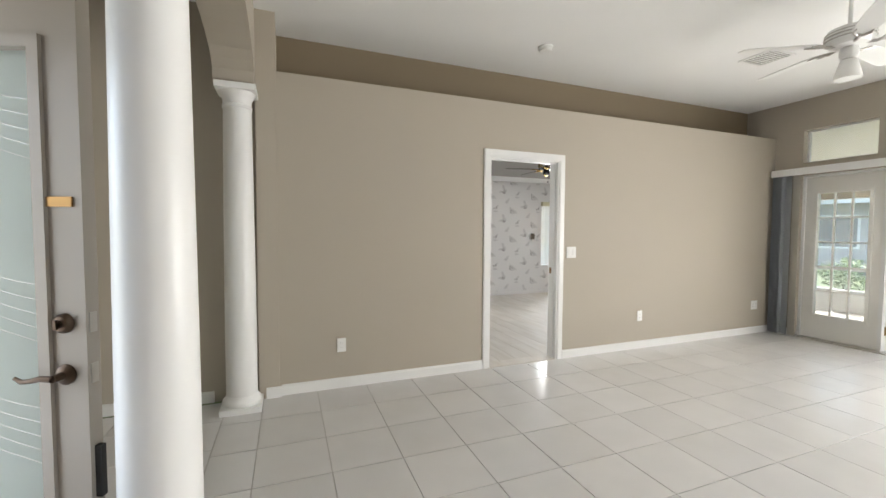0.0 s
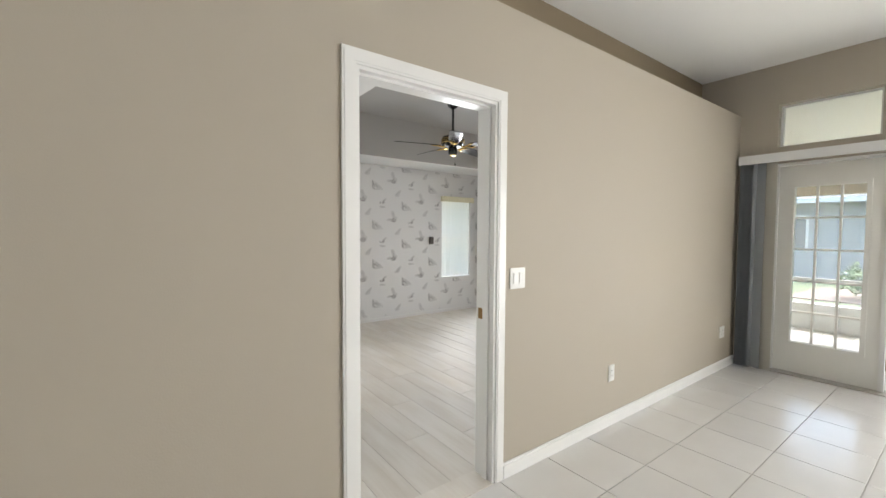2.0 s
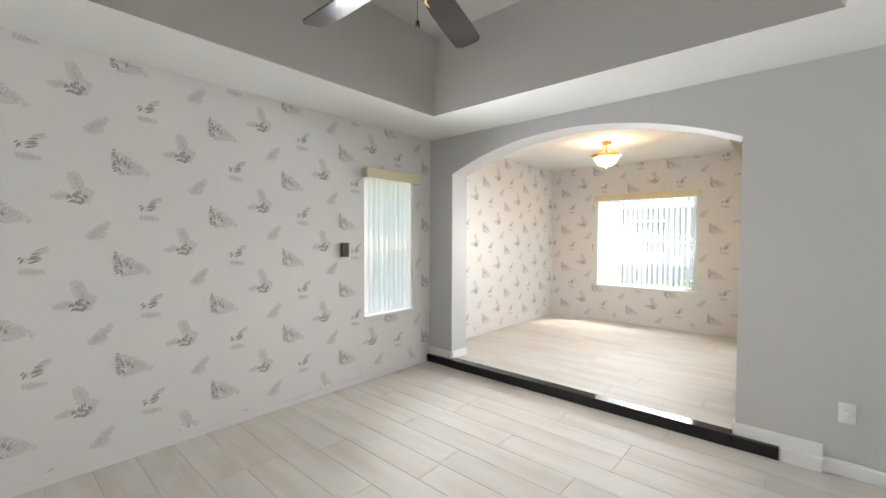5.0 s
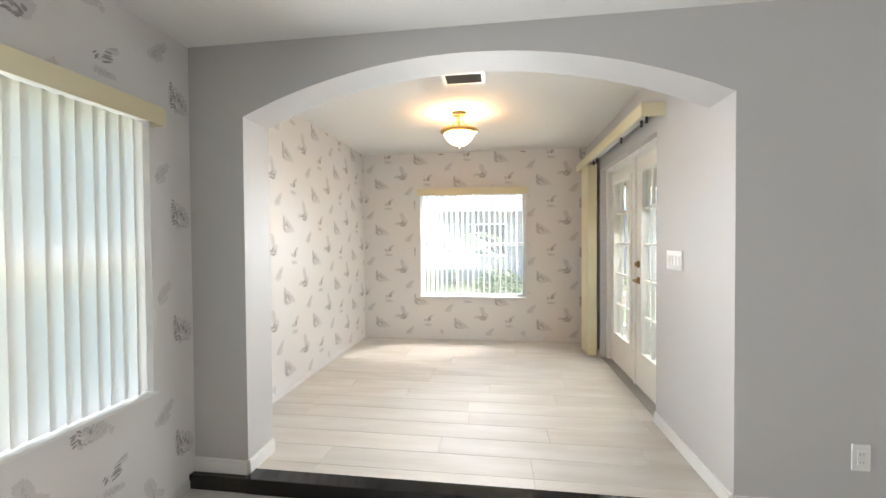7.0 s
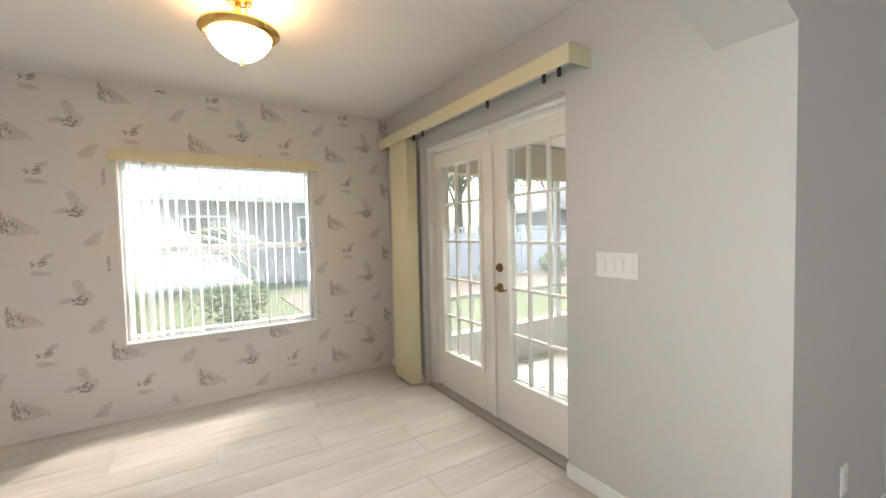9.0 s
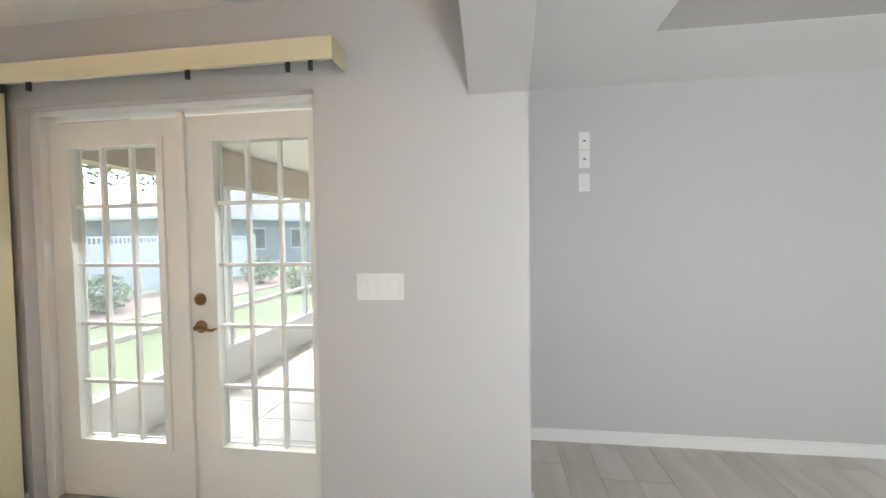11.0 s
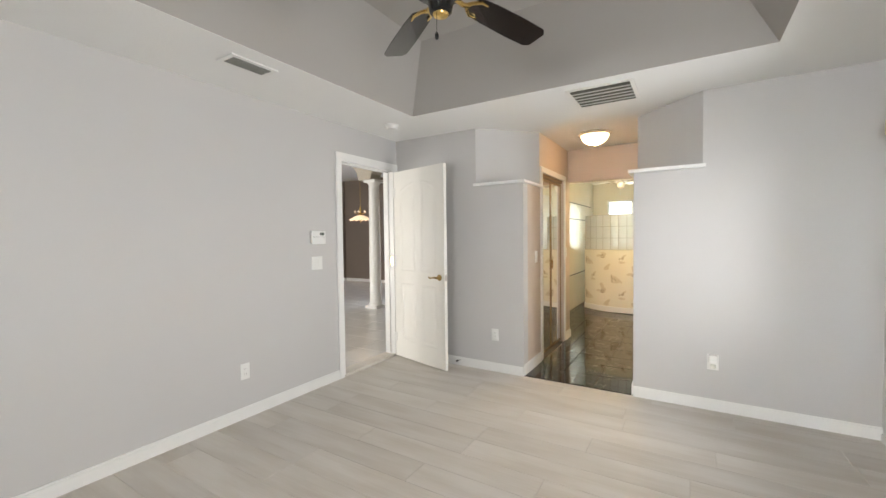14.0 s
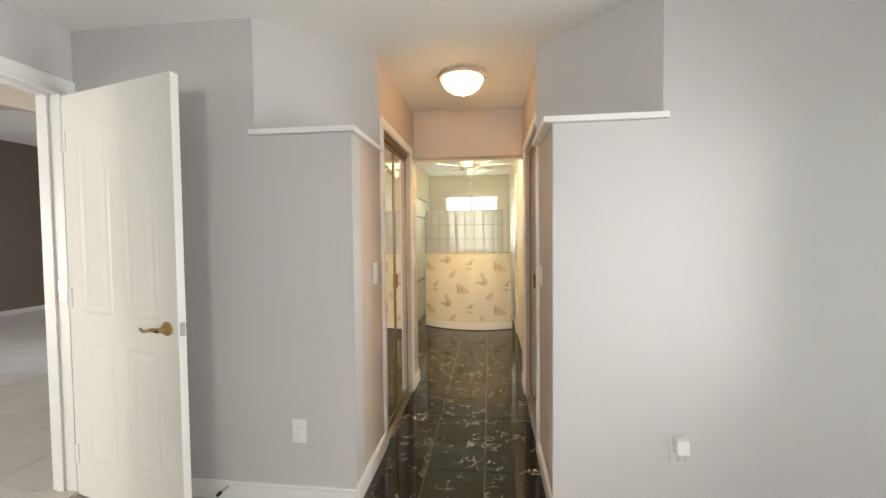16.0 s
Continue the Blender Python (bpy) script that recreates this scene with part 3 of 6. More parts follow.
# alcove
struct("subfloor_alcove", box_bm(XA0 + 0.04, XE, YS - 0.15, YAN + 0.14, -0.12, ZAF - 0.006), PGAP, "dark joints under the plank floor", "floor")
struct("wall_alcove_north", box_bm(XA1, XE + 0.14, YAN, YAN + 0.14, 0, ZA), PAPER, "wallpapered alcove wall", "wall")
AW = (5.20, 6.53, 0.60, 1.93)
struct("wall_alcove_east", boxes_bm((XE, XE + 0.15, YS, AW[0], 0, ZA), (XE, XE + 0.15, AW[1], YAN, 0, ZA), (XE, XE + 0.15, AW[0], AW[1], 0, AW[2]),
                                    (XE, XE + 0.15, AW[0], AW[1], AW[3], ZA)), PAPER, "wallpapered alcove wall with a window", "wall")
FX0, FX1, FZ = 8.41, 9.94, 2.045
struct("wall_alcove_south", boxes_bm((XA1, FX0, YS - 0.15, YS, 0, ZA), (FX1, XE + 0.15, YS - 0.15, YS, 0, ZA), (FX0, FX1, YS - 0.15, YS, FZ, ZA)),
       GREY, "light grey wall with glazed double doors", "wall")
struct("wall_porch_house", box_bm(XA1 + 0.003, XA1 + 0.03, YB + 0.003, YS - 0.153, 0, 2.9), STUCCO, "beige stucco house wall", "wall")
struct("ceiling_alcove", box_bm(XA1, XE + 0.15, YS - 0.15, YAN + 0.14, ZA, ZA + 0.1), CEIL, "white alcove ceiling", "ceiling")
baseboard("baseboard_alcove", [(XA1, YS, FX0, YS, 0, 1), (FX1 + 0.03, YS, XE, YS, 0, 1)], ZAF, 0.075)
struct("baseboard_alcove_papered", boxes_bm((XA1, XE - 0.01, YAN - 0.008, YAN - 0.0005, ZAF, ZAF + 0.04), (XE - 0.008, XE - 0.0005, YS + 0.02, YAN - 0.01, ZAF, ZAF + 0.04)),
       PAPER, "low papered skirting", "baseboard")

# hallway and bathroom
CX0, CX1, CZ = 1.79, 2.635, 1.96
for nm, ya, yb in (("south", HY0 - 0.1, HY0), ("north", HY1, HY1 + 0.1)):
    struct("wall_hall_" + nm, boxes_bm((1.5, CX0, ya, yb, -0.03, ZB), (CX1, XW - 0.12, ya, yb, 0, 1.795), (CX1, XW - C - 0.0, ya, yb, 1.795, ZB),
                                       (CX0, CX1, ya, yb, CZ, ZB)), BLUSH, "peach painted hallway wall with a closet", "wall")
struct("wall_hall_corner", boxes_bm((XW - 0.119, XW, HY0 - 0.001, HY0 + 0.002, 0, 1.795), (XW - 0.119, XW, HY1 - 0.002, HY1 + 0.001, 0, 1.795)), GREY,
       "grey painted wall corner", "wall")
struct("hall_header", box_bm(1.5, 1.60, HY0, HY1, 1.965, ZB), BLUSH, "peach painted header at the end of the hallway", "wall")
struct("ceiling_hall", box_bm(1.5, XW - 0.1, HY0 - 0.8, HY1 + 0.8, ZB, ZB + 0.1), CEIL, "white hallway ceiling", "ceiling")
baseboard("baseboard_hall", [(CX1 + 0.06, HY0, XW, HY0, 0, 1), (CX1 + 0.06, HY1, XW, HY1, 0, -1), (1.5, HY0, CX0 - 0.06, HY0, 0, 1),
                             (1.5, HY1, CX0 - 0.06, HY1, 0, -1)], -0.010, 0.10)
struct("subfloor_hall", box_bm(-2.3, XW - 0.05, 3.9, 6.1, -0.12, -0.016), MGAP, "grout under the black tiles", "floor")
struct("wall_bath_north", box_bm(-2.3, 1.5, 5.83, 5.93, 0, 2.7), BATHPAPER, "cream bathroom wall", "wall")
struct("wall_bath_south", box_bm(-2.3, 1.5, 4.30, 4.40, 0, 2.7), BATHTILE, "cream tiled bathroom wall", "wall")
struct("wall_bath_east", boxes_bm((1.4, 1.5, 4.40, HY0 - 0.1, -0.03, 2.7), (1.4, 1.5, HY1, 5.83, -0.03, 2.7), (1.4, 1.5, HY0 - 0.1, HY1, 1.965, 2.6)),
       BATHPAPER, "cream bathroom wall", "wall")
struct("wall_bath_west", boxes_bm((-2.3, -2.2, 4.4, 4.68, 0, 2.7), (-2.3, -2.2, 5.63, 5.83, 0, 2.7), (-2.3, -2.2, 4.68, 5.63, 0, 1.0), (-2.3, -2.2, 4.68, 5.63, 2.0, 2.7)),
       BATHPAPER, "cream bathroom wall with a window", "wall")
struct("ceiling_bath", box_bm(-2.3, 1.5, 4.3, 5.93, 2.36, 2.46), CEIL, "white bathroom ceiling", "ceiling")
for nm, ya, yb in (("a", HY0 - 0.7, HY0 - 0.64), ("b", HY1 + 0.64, HY1 + 0.7)):
    struct("closet_back_" + nm, box_bm(1.5, 3.0, ya, yb, 0, ZB), GREY, "plain closet back wall", "wall")

# ---------------------------------------------------------------- kinds of things
def casing(name, x0, x1, y, ny, z, w=0.062, floor=0.0):
    """White door casing on one face of a wall that runs along x."""
    bm = bmesh.new()
    for d, inset in ((0.012, 0.0), (0.015, 0.010)):
        ya, yb = sorted((y, y + ny * d))
        add_box(bm, x0 - w + inset, x0 - inset, ya, yb, floor, z + w - inset)
        add_box(bm, x1 + inset, x1 + w - inset, ya, yb, floor, z + w - inset)
        add_box(bm, x0 - inset, x1 + inset, ya, yb, z + inset, z + w - inset)
    return bm


def plate_base(bm, w=0.072, h=0.116):
    add_box(bm, -w / 2, w / 2, -0.007, 0, -h / 2, h / 2, bevel=0.003)


def wall_plate(kind, m, label, gangs=1):
    """Outlet, rocker switch or jack plate whose back lies on the plane y = 0 of m, facing -y."""
    names = {"outlet": "wall_outlet", "switch": "light_switch", "jack": "jack_plate"}
    ob = thing(names[kind], label, kind if kind != "jack" else "jack plate", m, "wall plates")
    bm = bmesh.new()
    w = 0.072 + 0.046 * (gangs - 1)
    plate_base(bm, w)
    part("plate", bm, PLASTIC, ob, smooth=True)
    for g in range(gangs):
        cx = (g - (gangs - 1) / 2) * 0.046
        if kind == "switch":
            bm = bmesh.new()
            add_box(bm, cx - 0.0165, cx + 0.0165, -0.0085, -0.006, -0.033, 0.033)
            part("rocker_frame", bm, PLASTIC, ob)
            bm = bmesh.new()
            add_box(bm, cx - 0.014, cx + 0.014, -0.012, -0.008, -0.030, 0.030, bevel=0.0015, m=Matrix.Rotation(radians(3), 4, "X"))
            part("rocker", bm, PLASTIC, ob)
        elif kind == "outlet":
            bm = bmesh.new()
            add_box(bm, cx - 0.0165, cx + 0.0165, -0.0095, -0.006, -0.033, 0.033, bevel=0.002)
            part("socket", bm, PLASTIC, ob)
            for s in (-1, 1):
                for u in (-0.0065, 0.0065):
                    part("slot", box_bm(cx + u - 0.001, cx + u + 0.001, -0.0099, -0.0094, s * 0.018 - 0.0035, s * 0.018 + 0.0035), SLOT, ob)
        else:
            bm = bmesh.new()
            add_box(bm, cx - 0.008, cx + 0.008, -0.0085, -0.0065, -0.005, 0.005)
            part("jack", bm, SLOT, ob)
    return ob


FACE = {"-y": 0, "+x": 90, "+y": 180, "-x": -90}


def on_wall(x, y, z, facing):
    return pose(x, y, z, 0, 0, FACE[facing])


def lever(parent, m, material, side=1):
    """A wave lever with its rose; the rose's back lies on y = 0 of m, facing -y."""
    bm = bmesh.new()
    vs = add_lathe(bm, [(0.031, 0.0), (0.031, 0.006), (0.024, 0.013), (0.012, 0.016), (0.011, 0.045)], n=20)
    bmesh.ops.rotate(bm, verts=vs, matrix=Matrix.Rotation(radians(90), 3, "X"), cent=(0, 0, 0))
    add_tube(bm, [(0, -0.045, 0), (side * 0.03, -0.048, 0.003), (side * 0.06, -0.049, -0.004), (side * 0.09, -0.047, -0.008), (side * 0.112, -0.045, 0.002)],
             [0.010, 0.009, 0.0075, 0.007, 0.005], 10)
    return part("handle", bm, material, parent, "lever handle", True, m)


def deadbolt(parent, m, material):
    bm = bmesh.new()
    vs = add_lathe(bm, [(0.030, 0.0), (0.030, 0.008), (0.022, 0.018), (0.012, 0.020), (0.012, 0.026)], n=20)
    bmesh.ops.rotate(bm, verts=vs, matrix=Matrix.Rotation(radians(90), 3, "X"), cent=(0, 0, 0))
    add_box(bm, -0.004, 0.004, -0.034, -0.024, -0.014, 0.014)
    return part("deadbolt", bm, material, parent, "round deadbolt", True, m)


def hinge(parent, m, material):
    bm = bmesh.new()
    add_tube(bm, [(0, 0, -0.05), (0, 0, 0.05)], 0.007, 10)
    add_box(bm, -0.032, -0.002, -0.002, 0.002, -0.05, 0.05)
    add_box(bm, 0.002, 0.032, -0.002, 0.002, -0.05, 0.05)
    return part("hinge", bm, material, parent, "", True, m)


def french_leaf(name, label, m, width, height, knob=None, metal=OLDBRASS, hinges=0, gl=None):
    """A door leaf with 3 x 5 panes: hinge edge at x = 0, width along +x, thickness along +y, glass inset gl = (x0, x1, z0, z1)."""
    ob = thing(name, label, "door", m)
    th = 0.044
    x0, x1, z0, z1 = gl or (0.10, width - 0.10, 0.27, height - 0.13)
    part("stiles", boxes_bm((0, x0, 0, th, 0, height), (x1, width, 0, th, 0, height), (x0, x1, 0, th, 0, z0), (x0, x1, 0, th, z1, height)), DOORW, ob)
    bm = bmesh.new()
    for ya, yb in ((-0.012, 0.0), (th, th + 0.012)):
        add_box(bm, x0 - 0.028, x0 + 0.006, ya, yb, z0 - 0.028, z1 + 0.028)
        add_box(bm, x1 - 0.006, x1 + 0.028, ya, yb, z0 - 0.028, z1 + 0.028)
        add_box(bm, x0 + 0.006, x1 - 0.006, ya, yb, z0 - 0.028, z0 + 0.006)
        add_box(bm, x0 + 0.006, x1 - 0.006, ya, yb, z1 - 0.006, z1 + 0.028)
    part("glazing_frame", bm, DOORW, ob)
    for i in (1, 2):
        x = x0 + (x1 - x0) * i / 3
        part("muntin", box_bm(x - 0.009, x + 0.009, th / 2 - 0.013, th / 2 + 0.013, z0 + 0.006, z1 - 0.006, bevel=0.003), DOORW, ob)
    for j in range(1, 5):
        z = z0 + (z1 - z0) * j / 5
        part("muntin", box_bm(x0 + 0.006, x1 - 0.006, th / 2 - 0.012, th / 2 + 0.012, z - 0.009, z + 0.009, bevel=0.003), DOORW, ob)
    me = None
    for i in range(3):
        for j in range(5):
            xa, xb = x0 + (x1 - x0) * i / 3, x0 + (x1 - x0) * (i + 1) / 3
            za, zb = z0 + (z1 - z0) * j / 5, z0 + (z1 - z0) * (j + 1) / 5
            if me is None:
                me = finish("pane", box_bm(0, xb - xa - 0.004, 0, 0.005, 0, zb - za - 0.004), GLASS)
            p = new("pane", me)
            p.parent, p.matrix_local, p.visible_shadow = ob, pose(xa + 0.002, th / 2 - 0.002, za + 0.002), False
    if knob is not None:
        x, side = knob
        lever(ob, pose(x, 0, 0.895), metal, side)
        deadbolt(ob, pose(x, 0, 1.03), metal)
        lever(ob, pose(x, th, 0.895, 0, 0, 180), metal, -side)
    for k in range(hinges):
        hinge(ob, pose(0.0, -0.004, (0.22, height / 2, height - 0.2)[k]), OLDBRASS)
    return ob


def panel_outline(x0, x1, z0, z1, slope):
    return [(x0, z0), (x1, z0), (x1, z1 - (slope if slope < 0 else 0) * 0 - (0.07 if slope > 0 else 0)),
            ((x0 + x1) / 2 + (0.03 if slope < 0 else -0.03), z1 - (0.012 if slope else 0)), (x0, z1 - (0.07 if slope < 0 else 0))] if slope else \
        [(x0, z0), (x1, z0), (x1, z1), (x0, z1)]


def raised_panel(parent, outline, y, s, th):
    """A moulded panel: an outer rim and a raised field, on the face y, standing out by s."""
    bm = bmesh.new()
    cx = sum(u for u, v in outline) / len(outline)
    cz = sum(v for u, v in outline) / len(outline)

    def ring(k, d):
        return [bm.verts.new((cx + (u - cx) * (1 - k / max(0.05, abs(u - cx))) if abs(u - cx) > k else u, y + s * d,
                              cz + (v - cz) * (1 - k / max(0.05, abs(v - cz))) if abs(v - cz) > k else v)) for u, v in outline]
    rings = [ring(0.0, 0.0), ring(0.010, 0.0030), ring(0.022, 0.0026), ring(0.034, 0.0008), ring(0.062, 0.0030)]
    for a, b in zip(rings, rings[1:]):
        for i in range(len(outline)):
            bm.faces.new((a[i], a[(i + 1) % len(outline)], b[(i + 1) % len(outline)], b[i]))
    bm.faces.new(rings[-1])
    return part("panel", bm, DOORW, parent)


def panel_door(name, label, m, width=0.79, height=2.022, metal=DULLBRASS):
    """Moulded four-panel door: hinge at x = 0, thickness along +y (its face y = 0 looks to -y)."""
    ob = thing(name, label, "door", m)
    th = 0.036
    part("slab", box_bm(0, width, 0, th, 0.008, height, bevel=0.002), DOORW, ob)
    a, b = 0.115, width / 2 - 0.045
    for y, s in ((0.0, -1), (th, 1)):
        raised_panel(ob, panel_outline(a, b, 0.95, height - 0.13, -1), y, s, th)
        raised_panel(ob, panel_outline(width - b, width - a, 0.95, height - 0.13, 1), y, s, th)
        raised_panel(ob, panel_outline(a, b, 0.20, 0.82, 0), y, s, th)
        raised_panel(ob, panel_outline(width - b, width - a, 0.20, 0.82, 0), y, s, th)
    lever(ob, pose(width - 0.07, 0, 0.915), metal, -1)
    lever(ob, pose(width - 0.07, th, 0.915, 0, 0, 180), metal, 1)
    part("latch_plate", box_bm(width - 0.001, width + 0.0025, 0.006, th - 0.006, 0.885, 0.945), STEEL, ob, "steel latch plate")
    for z in (0.22, 1.02, 1.80):
        hinge(ob, pose(-0.004, -0.002, z), WHITE)
    return ob


# white vent slats with their shade put into a darker grey
SHADEDSLAT = mat("shaded_grey_slat", (0.20, 0.20, 0.18), 0.6, vary=0.15, scale=30)


def flush_vent(name, label, m, w, d, slats, slat=None, flap=58, back=SLOT):
    """A ceiling register seen from below; m at the middle of its face, slats along x."""
    ob = thing(name, label, "vent", m)
    f = 0.028
    part("frame", boxes_bm((-w / 2, w / 2, -d / 2, -d / 2 + f, -0.008, 0.0), (-w / 2, w / 2, d / 2 - f, d / 2, -0.008, 0.0),
                           (-w / 2, -w / 2 + f, -d / 2 + f, d / 2 - f, -0.008, 0.0), (w / 2 - f, w / 2, -d / 2 + f, d / 2 - f, -0.008, 0.0)), PLASTIC, ob)
    # a flat plate whose colour stands for the shade inside the duct
    part("backing", box_bm(-w / 2 + f, w / 2 - f, -d / 2 + f, d / 2 - f, -0.002, 0.0), back, ob, "plate coloured as the shaded duct behind the slats")
    pitch = (d - 2 * f) / slats
    me = finish("slat", box_bm(-w / 2 + f, w / 2 - f, -pitch * 0.22, pitch * 0.22, -0.0007, 0.0007), slat or SHADEDSLAT)
    for k in range(slats):
        s = new("slat", me)
        s.parent, s.matrix_local = ob, pose(0, -d / 2 + f + pitch * (k + 0.5), -0.008, flap)
    return ob


def smoke_detector(x, y, z):
    ob = thing("smoke_detector", "round white plastic smoke detector on the ceiling", "smoke detector", pose(x, y, z))
    part("base", lathe([(0.068, 0.0), (0.068, -0.012), (0.060, -0.016)][::-1]), PLASTIC, ob, smooth=True)
    part("cover", lathe([(0.030, -0.040), (0.050, -0.036), (0.056, -0.016)]), PLASTIC, ob, smooth=True)
    return ob


def ceiling_fan(label, m, drop, blade, body, trim, angles, light=False, glass=None, r=0.66):
    """Five-bladed fan hung from the ceiling at m; drop: from ceiling to the blades."""
    ob = thing("ceiling_fan", label, "ceiling fan", m)
    part("canopy", lathe([(0.022, -0.072), (0.045, -0.060), (0.062, -0.030), (0.066, 0.0)]), body, ob, smooth=True)
    part("downrod", tube([(0, 0, -0.06), (0, 0, -drop + 0.10)], 0.0125, 14), body, ob, smooth=True)
    part("motor", lathe([(0.05, -drop - 0.035), (0.105, -drop - 0.025), (0.128, -drop + 0.01), (0.132, -drop + 0.05), (0.118, -drop + 0.085), (0.06, -drop + 0.105), (0.02, -drop + 0.112)]), body, ob, smooth=True)
    for k, (rr, z) in enumerate(((0.1335, 0.018), (0.134, 0.040), (0.130, 0.060))):
        part("band", lathe([(rr - 0.004, -drop + z - 0.005), (rr + 0.001, -drop + z - 0.003), (rr + 0.001, -drop + z + 0.003), (rr - 0.004, -drop + z + 0.005)], cap=False), trim, ob, "bright ring", True)
    part("switch_cup", lathe([(0.030, -drop - 0.115), (0.046, -drop - 0.105), (0.052, -drop - 0.075), (0.046, -drop - 0.035)]), body, ob, smooth=True)
    part("end_cap", lathe([(0.010, -drop - 0.125), (0.030, -drop - 0.120), (0.034, -drop - 0.112)]), trim, ob, smooth=True)
    bm = bmesh.new()
    add_tube(bm, [(0.03, 0.0, -drop - 0.11), (0.032, 0, -drop - 0.20)], 0.0012, 6)
    add_lathe(bm, [(0.004, 0.0), (0.008, 0.006), (0.008, 0.022), (0.003, 0.03)], (0.032, 0, -drop - 0.228), 10)
    part("pull_chain", bm, body, ob, smooth=True)
    bl, arm = None, None
    for a in angles:
        pm = pose(0, 0, -drop - 0.01, 0, 0, a)
        if bl is None:
            bm = bmesh.new()
            top, n = [], 10
            out = [(0.20, -0.052), (0.30, -0.062), (0.50, -0.068), (r - 0.03, -0.066), (r, -0.045), (r, 0.045), (r - 0.03, 0.066), (0.50, 0.068), (0.30, 0.062), (0.20, 0.052), (0.185, 0.03), (0.185, -0.03)]
            lo = [bm.verts.new((u, v, -0.003)) for u, v in out]
            hi = [bm.verts.new((u, v, 0.003)) for u, v in out]
            for i in range(len(out)):
                bm.faces.new((lo[i], lo[(i + 1) % len(out)], hi[(i + 1) % len(out)], hi[i]))
            bm.faces.new(lo)
            bm.faces.new(hi)
            bmesh.ops.rotate(bm, verts=bm.verts, matrix=Matrix.Rotation(radians(-12), 3, "X"), cent=(0, 0, 0))
            bl = finish("blade", bm, blade)
            bm = bmesh.new()
            add_tube(bm, [(0.085, 0, -0.01), (0.13, 0, -0.018), (0.165, 0, -0.008)], 0.011, 8)
            for s in (-1, 1):
                add_tube(bm, [(0.15, 0, -0.012), (0.172, s * 0.022, -0.009 - s * 0.004), (0.205, s * 0.042, -0.009 - s * 0.009), (0.245, s * 0.040, -0.009 - s * 0.009)], [0.009, 0.008, 0.007, 0.004], 8)
            arm = finish("blade_arm", bm, trim, True)
        for nm, me in (("blade", bl), ("blade_arm", arm)):
            o = new(nm, me)
            o.parent, o.matrix_local = ob, pm
    if light:
        part("light_shade", lathe([(0.070, -drop - 0.245), (0.072, -drop - 0.225), (0.062, -drop - 0.185), (0.052, -drop - 0.15), (0.042, -drop - 0.118)]), glass, ob, "white glass light shade", True)
    return ob


def vertical_blind(parent, x0, x1, y, z0, z1, count, angle, material, w=0.089):
    me = finish("slat", box_bm(-w / 2, w / 2, -0.0006, 0.0006, z0, z1), material)
    for k in range(count):
        o = new("slat", me)
        o.parent = parent
        o.matrix_local = pose(x0 + (x1 - x0) * (k + 0.5) / count, y, 0, 0, 0, angle + 6 * math.sin(k * 2.3))


def window_unit(name, label, m, w, z0, z1, depth=0.15):
    """Single-hung window: middle of the opening at x = 0, inner wall face at y = 0, going out along +y."""
    ob = thing(name, label, "window", m, kind="structure")
    f = 0.035
    ya, yb = depth - 0.075, depth - 0.015
    part("window_frame", boxes_bm((-w / 2, -w / 2 + f, ya, yb, z0, z1), (w / 2 - f, w / 2, ya, yb, z0, z1), (-w / 2 + f, w / 2 - f, ya, yb, z0, z0 + f), (-w / 2 + f, w / 2 - f, ya, yb, z1 - f, z1)), VINYL, ob)
    zm = (z0 + z1) / 2
    part("meeting_rail", box_bm(-w / 2 + f, w / 2 - f, ya + 0.006, yb - 0.006, zm - 0.022, zm + 0.022, bevel=0.004), VINYL, ob)
    part("window_sill", box_bm(-w / 2 - 0.004, w / 2 + 0.004, -0.022, ya, z0 - 0.012, z0 + 0.004, bevel=0.004), WHITE, ob)
    for a, b in ((z0 + f, zm - 0.022), (zm + 0.022, z1 - f)):
        p = part("pane", box_bm(-w / 2 + f, w / 2 - f, ya + 0.03, ya + 0.035, a, b), GLASS, ob)
        p.visible_shadow = False
    return ob


def box_valance(parent, x0, x1, y0, y1, z0, z1, material, closed_ends=True):
    t = 0.006
    bm = boxes_bm((x0, x1, y0, y0 + t, z0, z1), (x0, x1, y0 + t, y1, z1 - t, z1), (x0, x0 + t, y0 + t, y1, z0, z1 - t), (x1 - t, x1, y0 + t, y1, z0, z1 - t))
    return part("valance", bm, material, parent)


# ---------------------------------------------------------------- living room and foyer
trim = thing("door_1", "white painted door casing and jamb", "door frame", kind="structure")
part("casing", casing("casing", DX0, DX1, YL, -1, DZ), WHITE, trim)
part("casing", casing("casing", DX0, DX1, YB, 1, DZ, floor=ZF), WHITE, trim)
part("jamb", boxes_bm((DX0 - 0.001, DX0 + 0.016, YL - 0.004, YB + 0.004, 0, DZ), (DX1 - 0.016, DX1 + 0.001, YL - 0.004, YB + 0.004, 0, DZ), (DX0 + 0.016, DX1 - 0.016, YL - 0.004, YB + 0.004, DZ - 0.016, DZ + 0.001)), WHITE, trim)
part("door_stop", boxes_bm((DX0 + 0.016, DX0 + 0.027, YL + 0.03, YL + 0.07, 0, DZ - 0.016), (DX1 - 0.027, DX1 - 0.016, YL + 0.03, YL + 0.07, 0, DZ - 0.016), (DX0 + 0.027, DX1 - 0.027, YL + 0.03, YL + 0.07, DZ - 0.027, DZ - 0.016)), WHITE, trim)
part("strike_plate", box_bm(DX1 - 0.018, DX1 - 0.0155, YB - 0.045, YB - 0.012, 0.885, 0.945), OLDBRASS, trim, "aged brass strike plate")
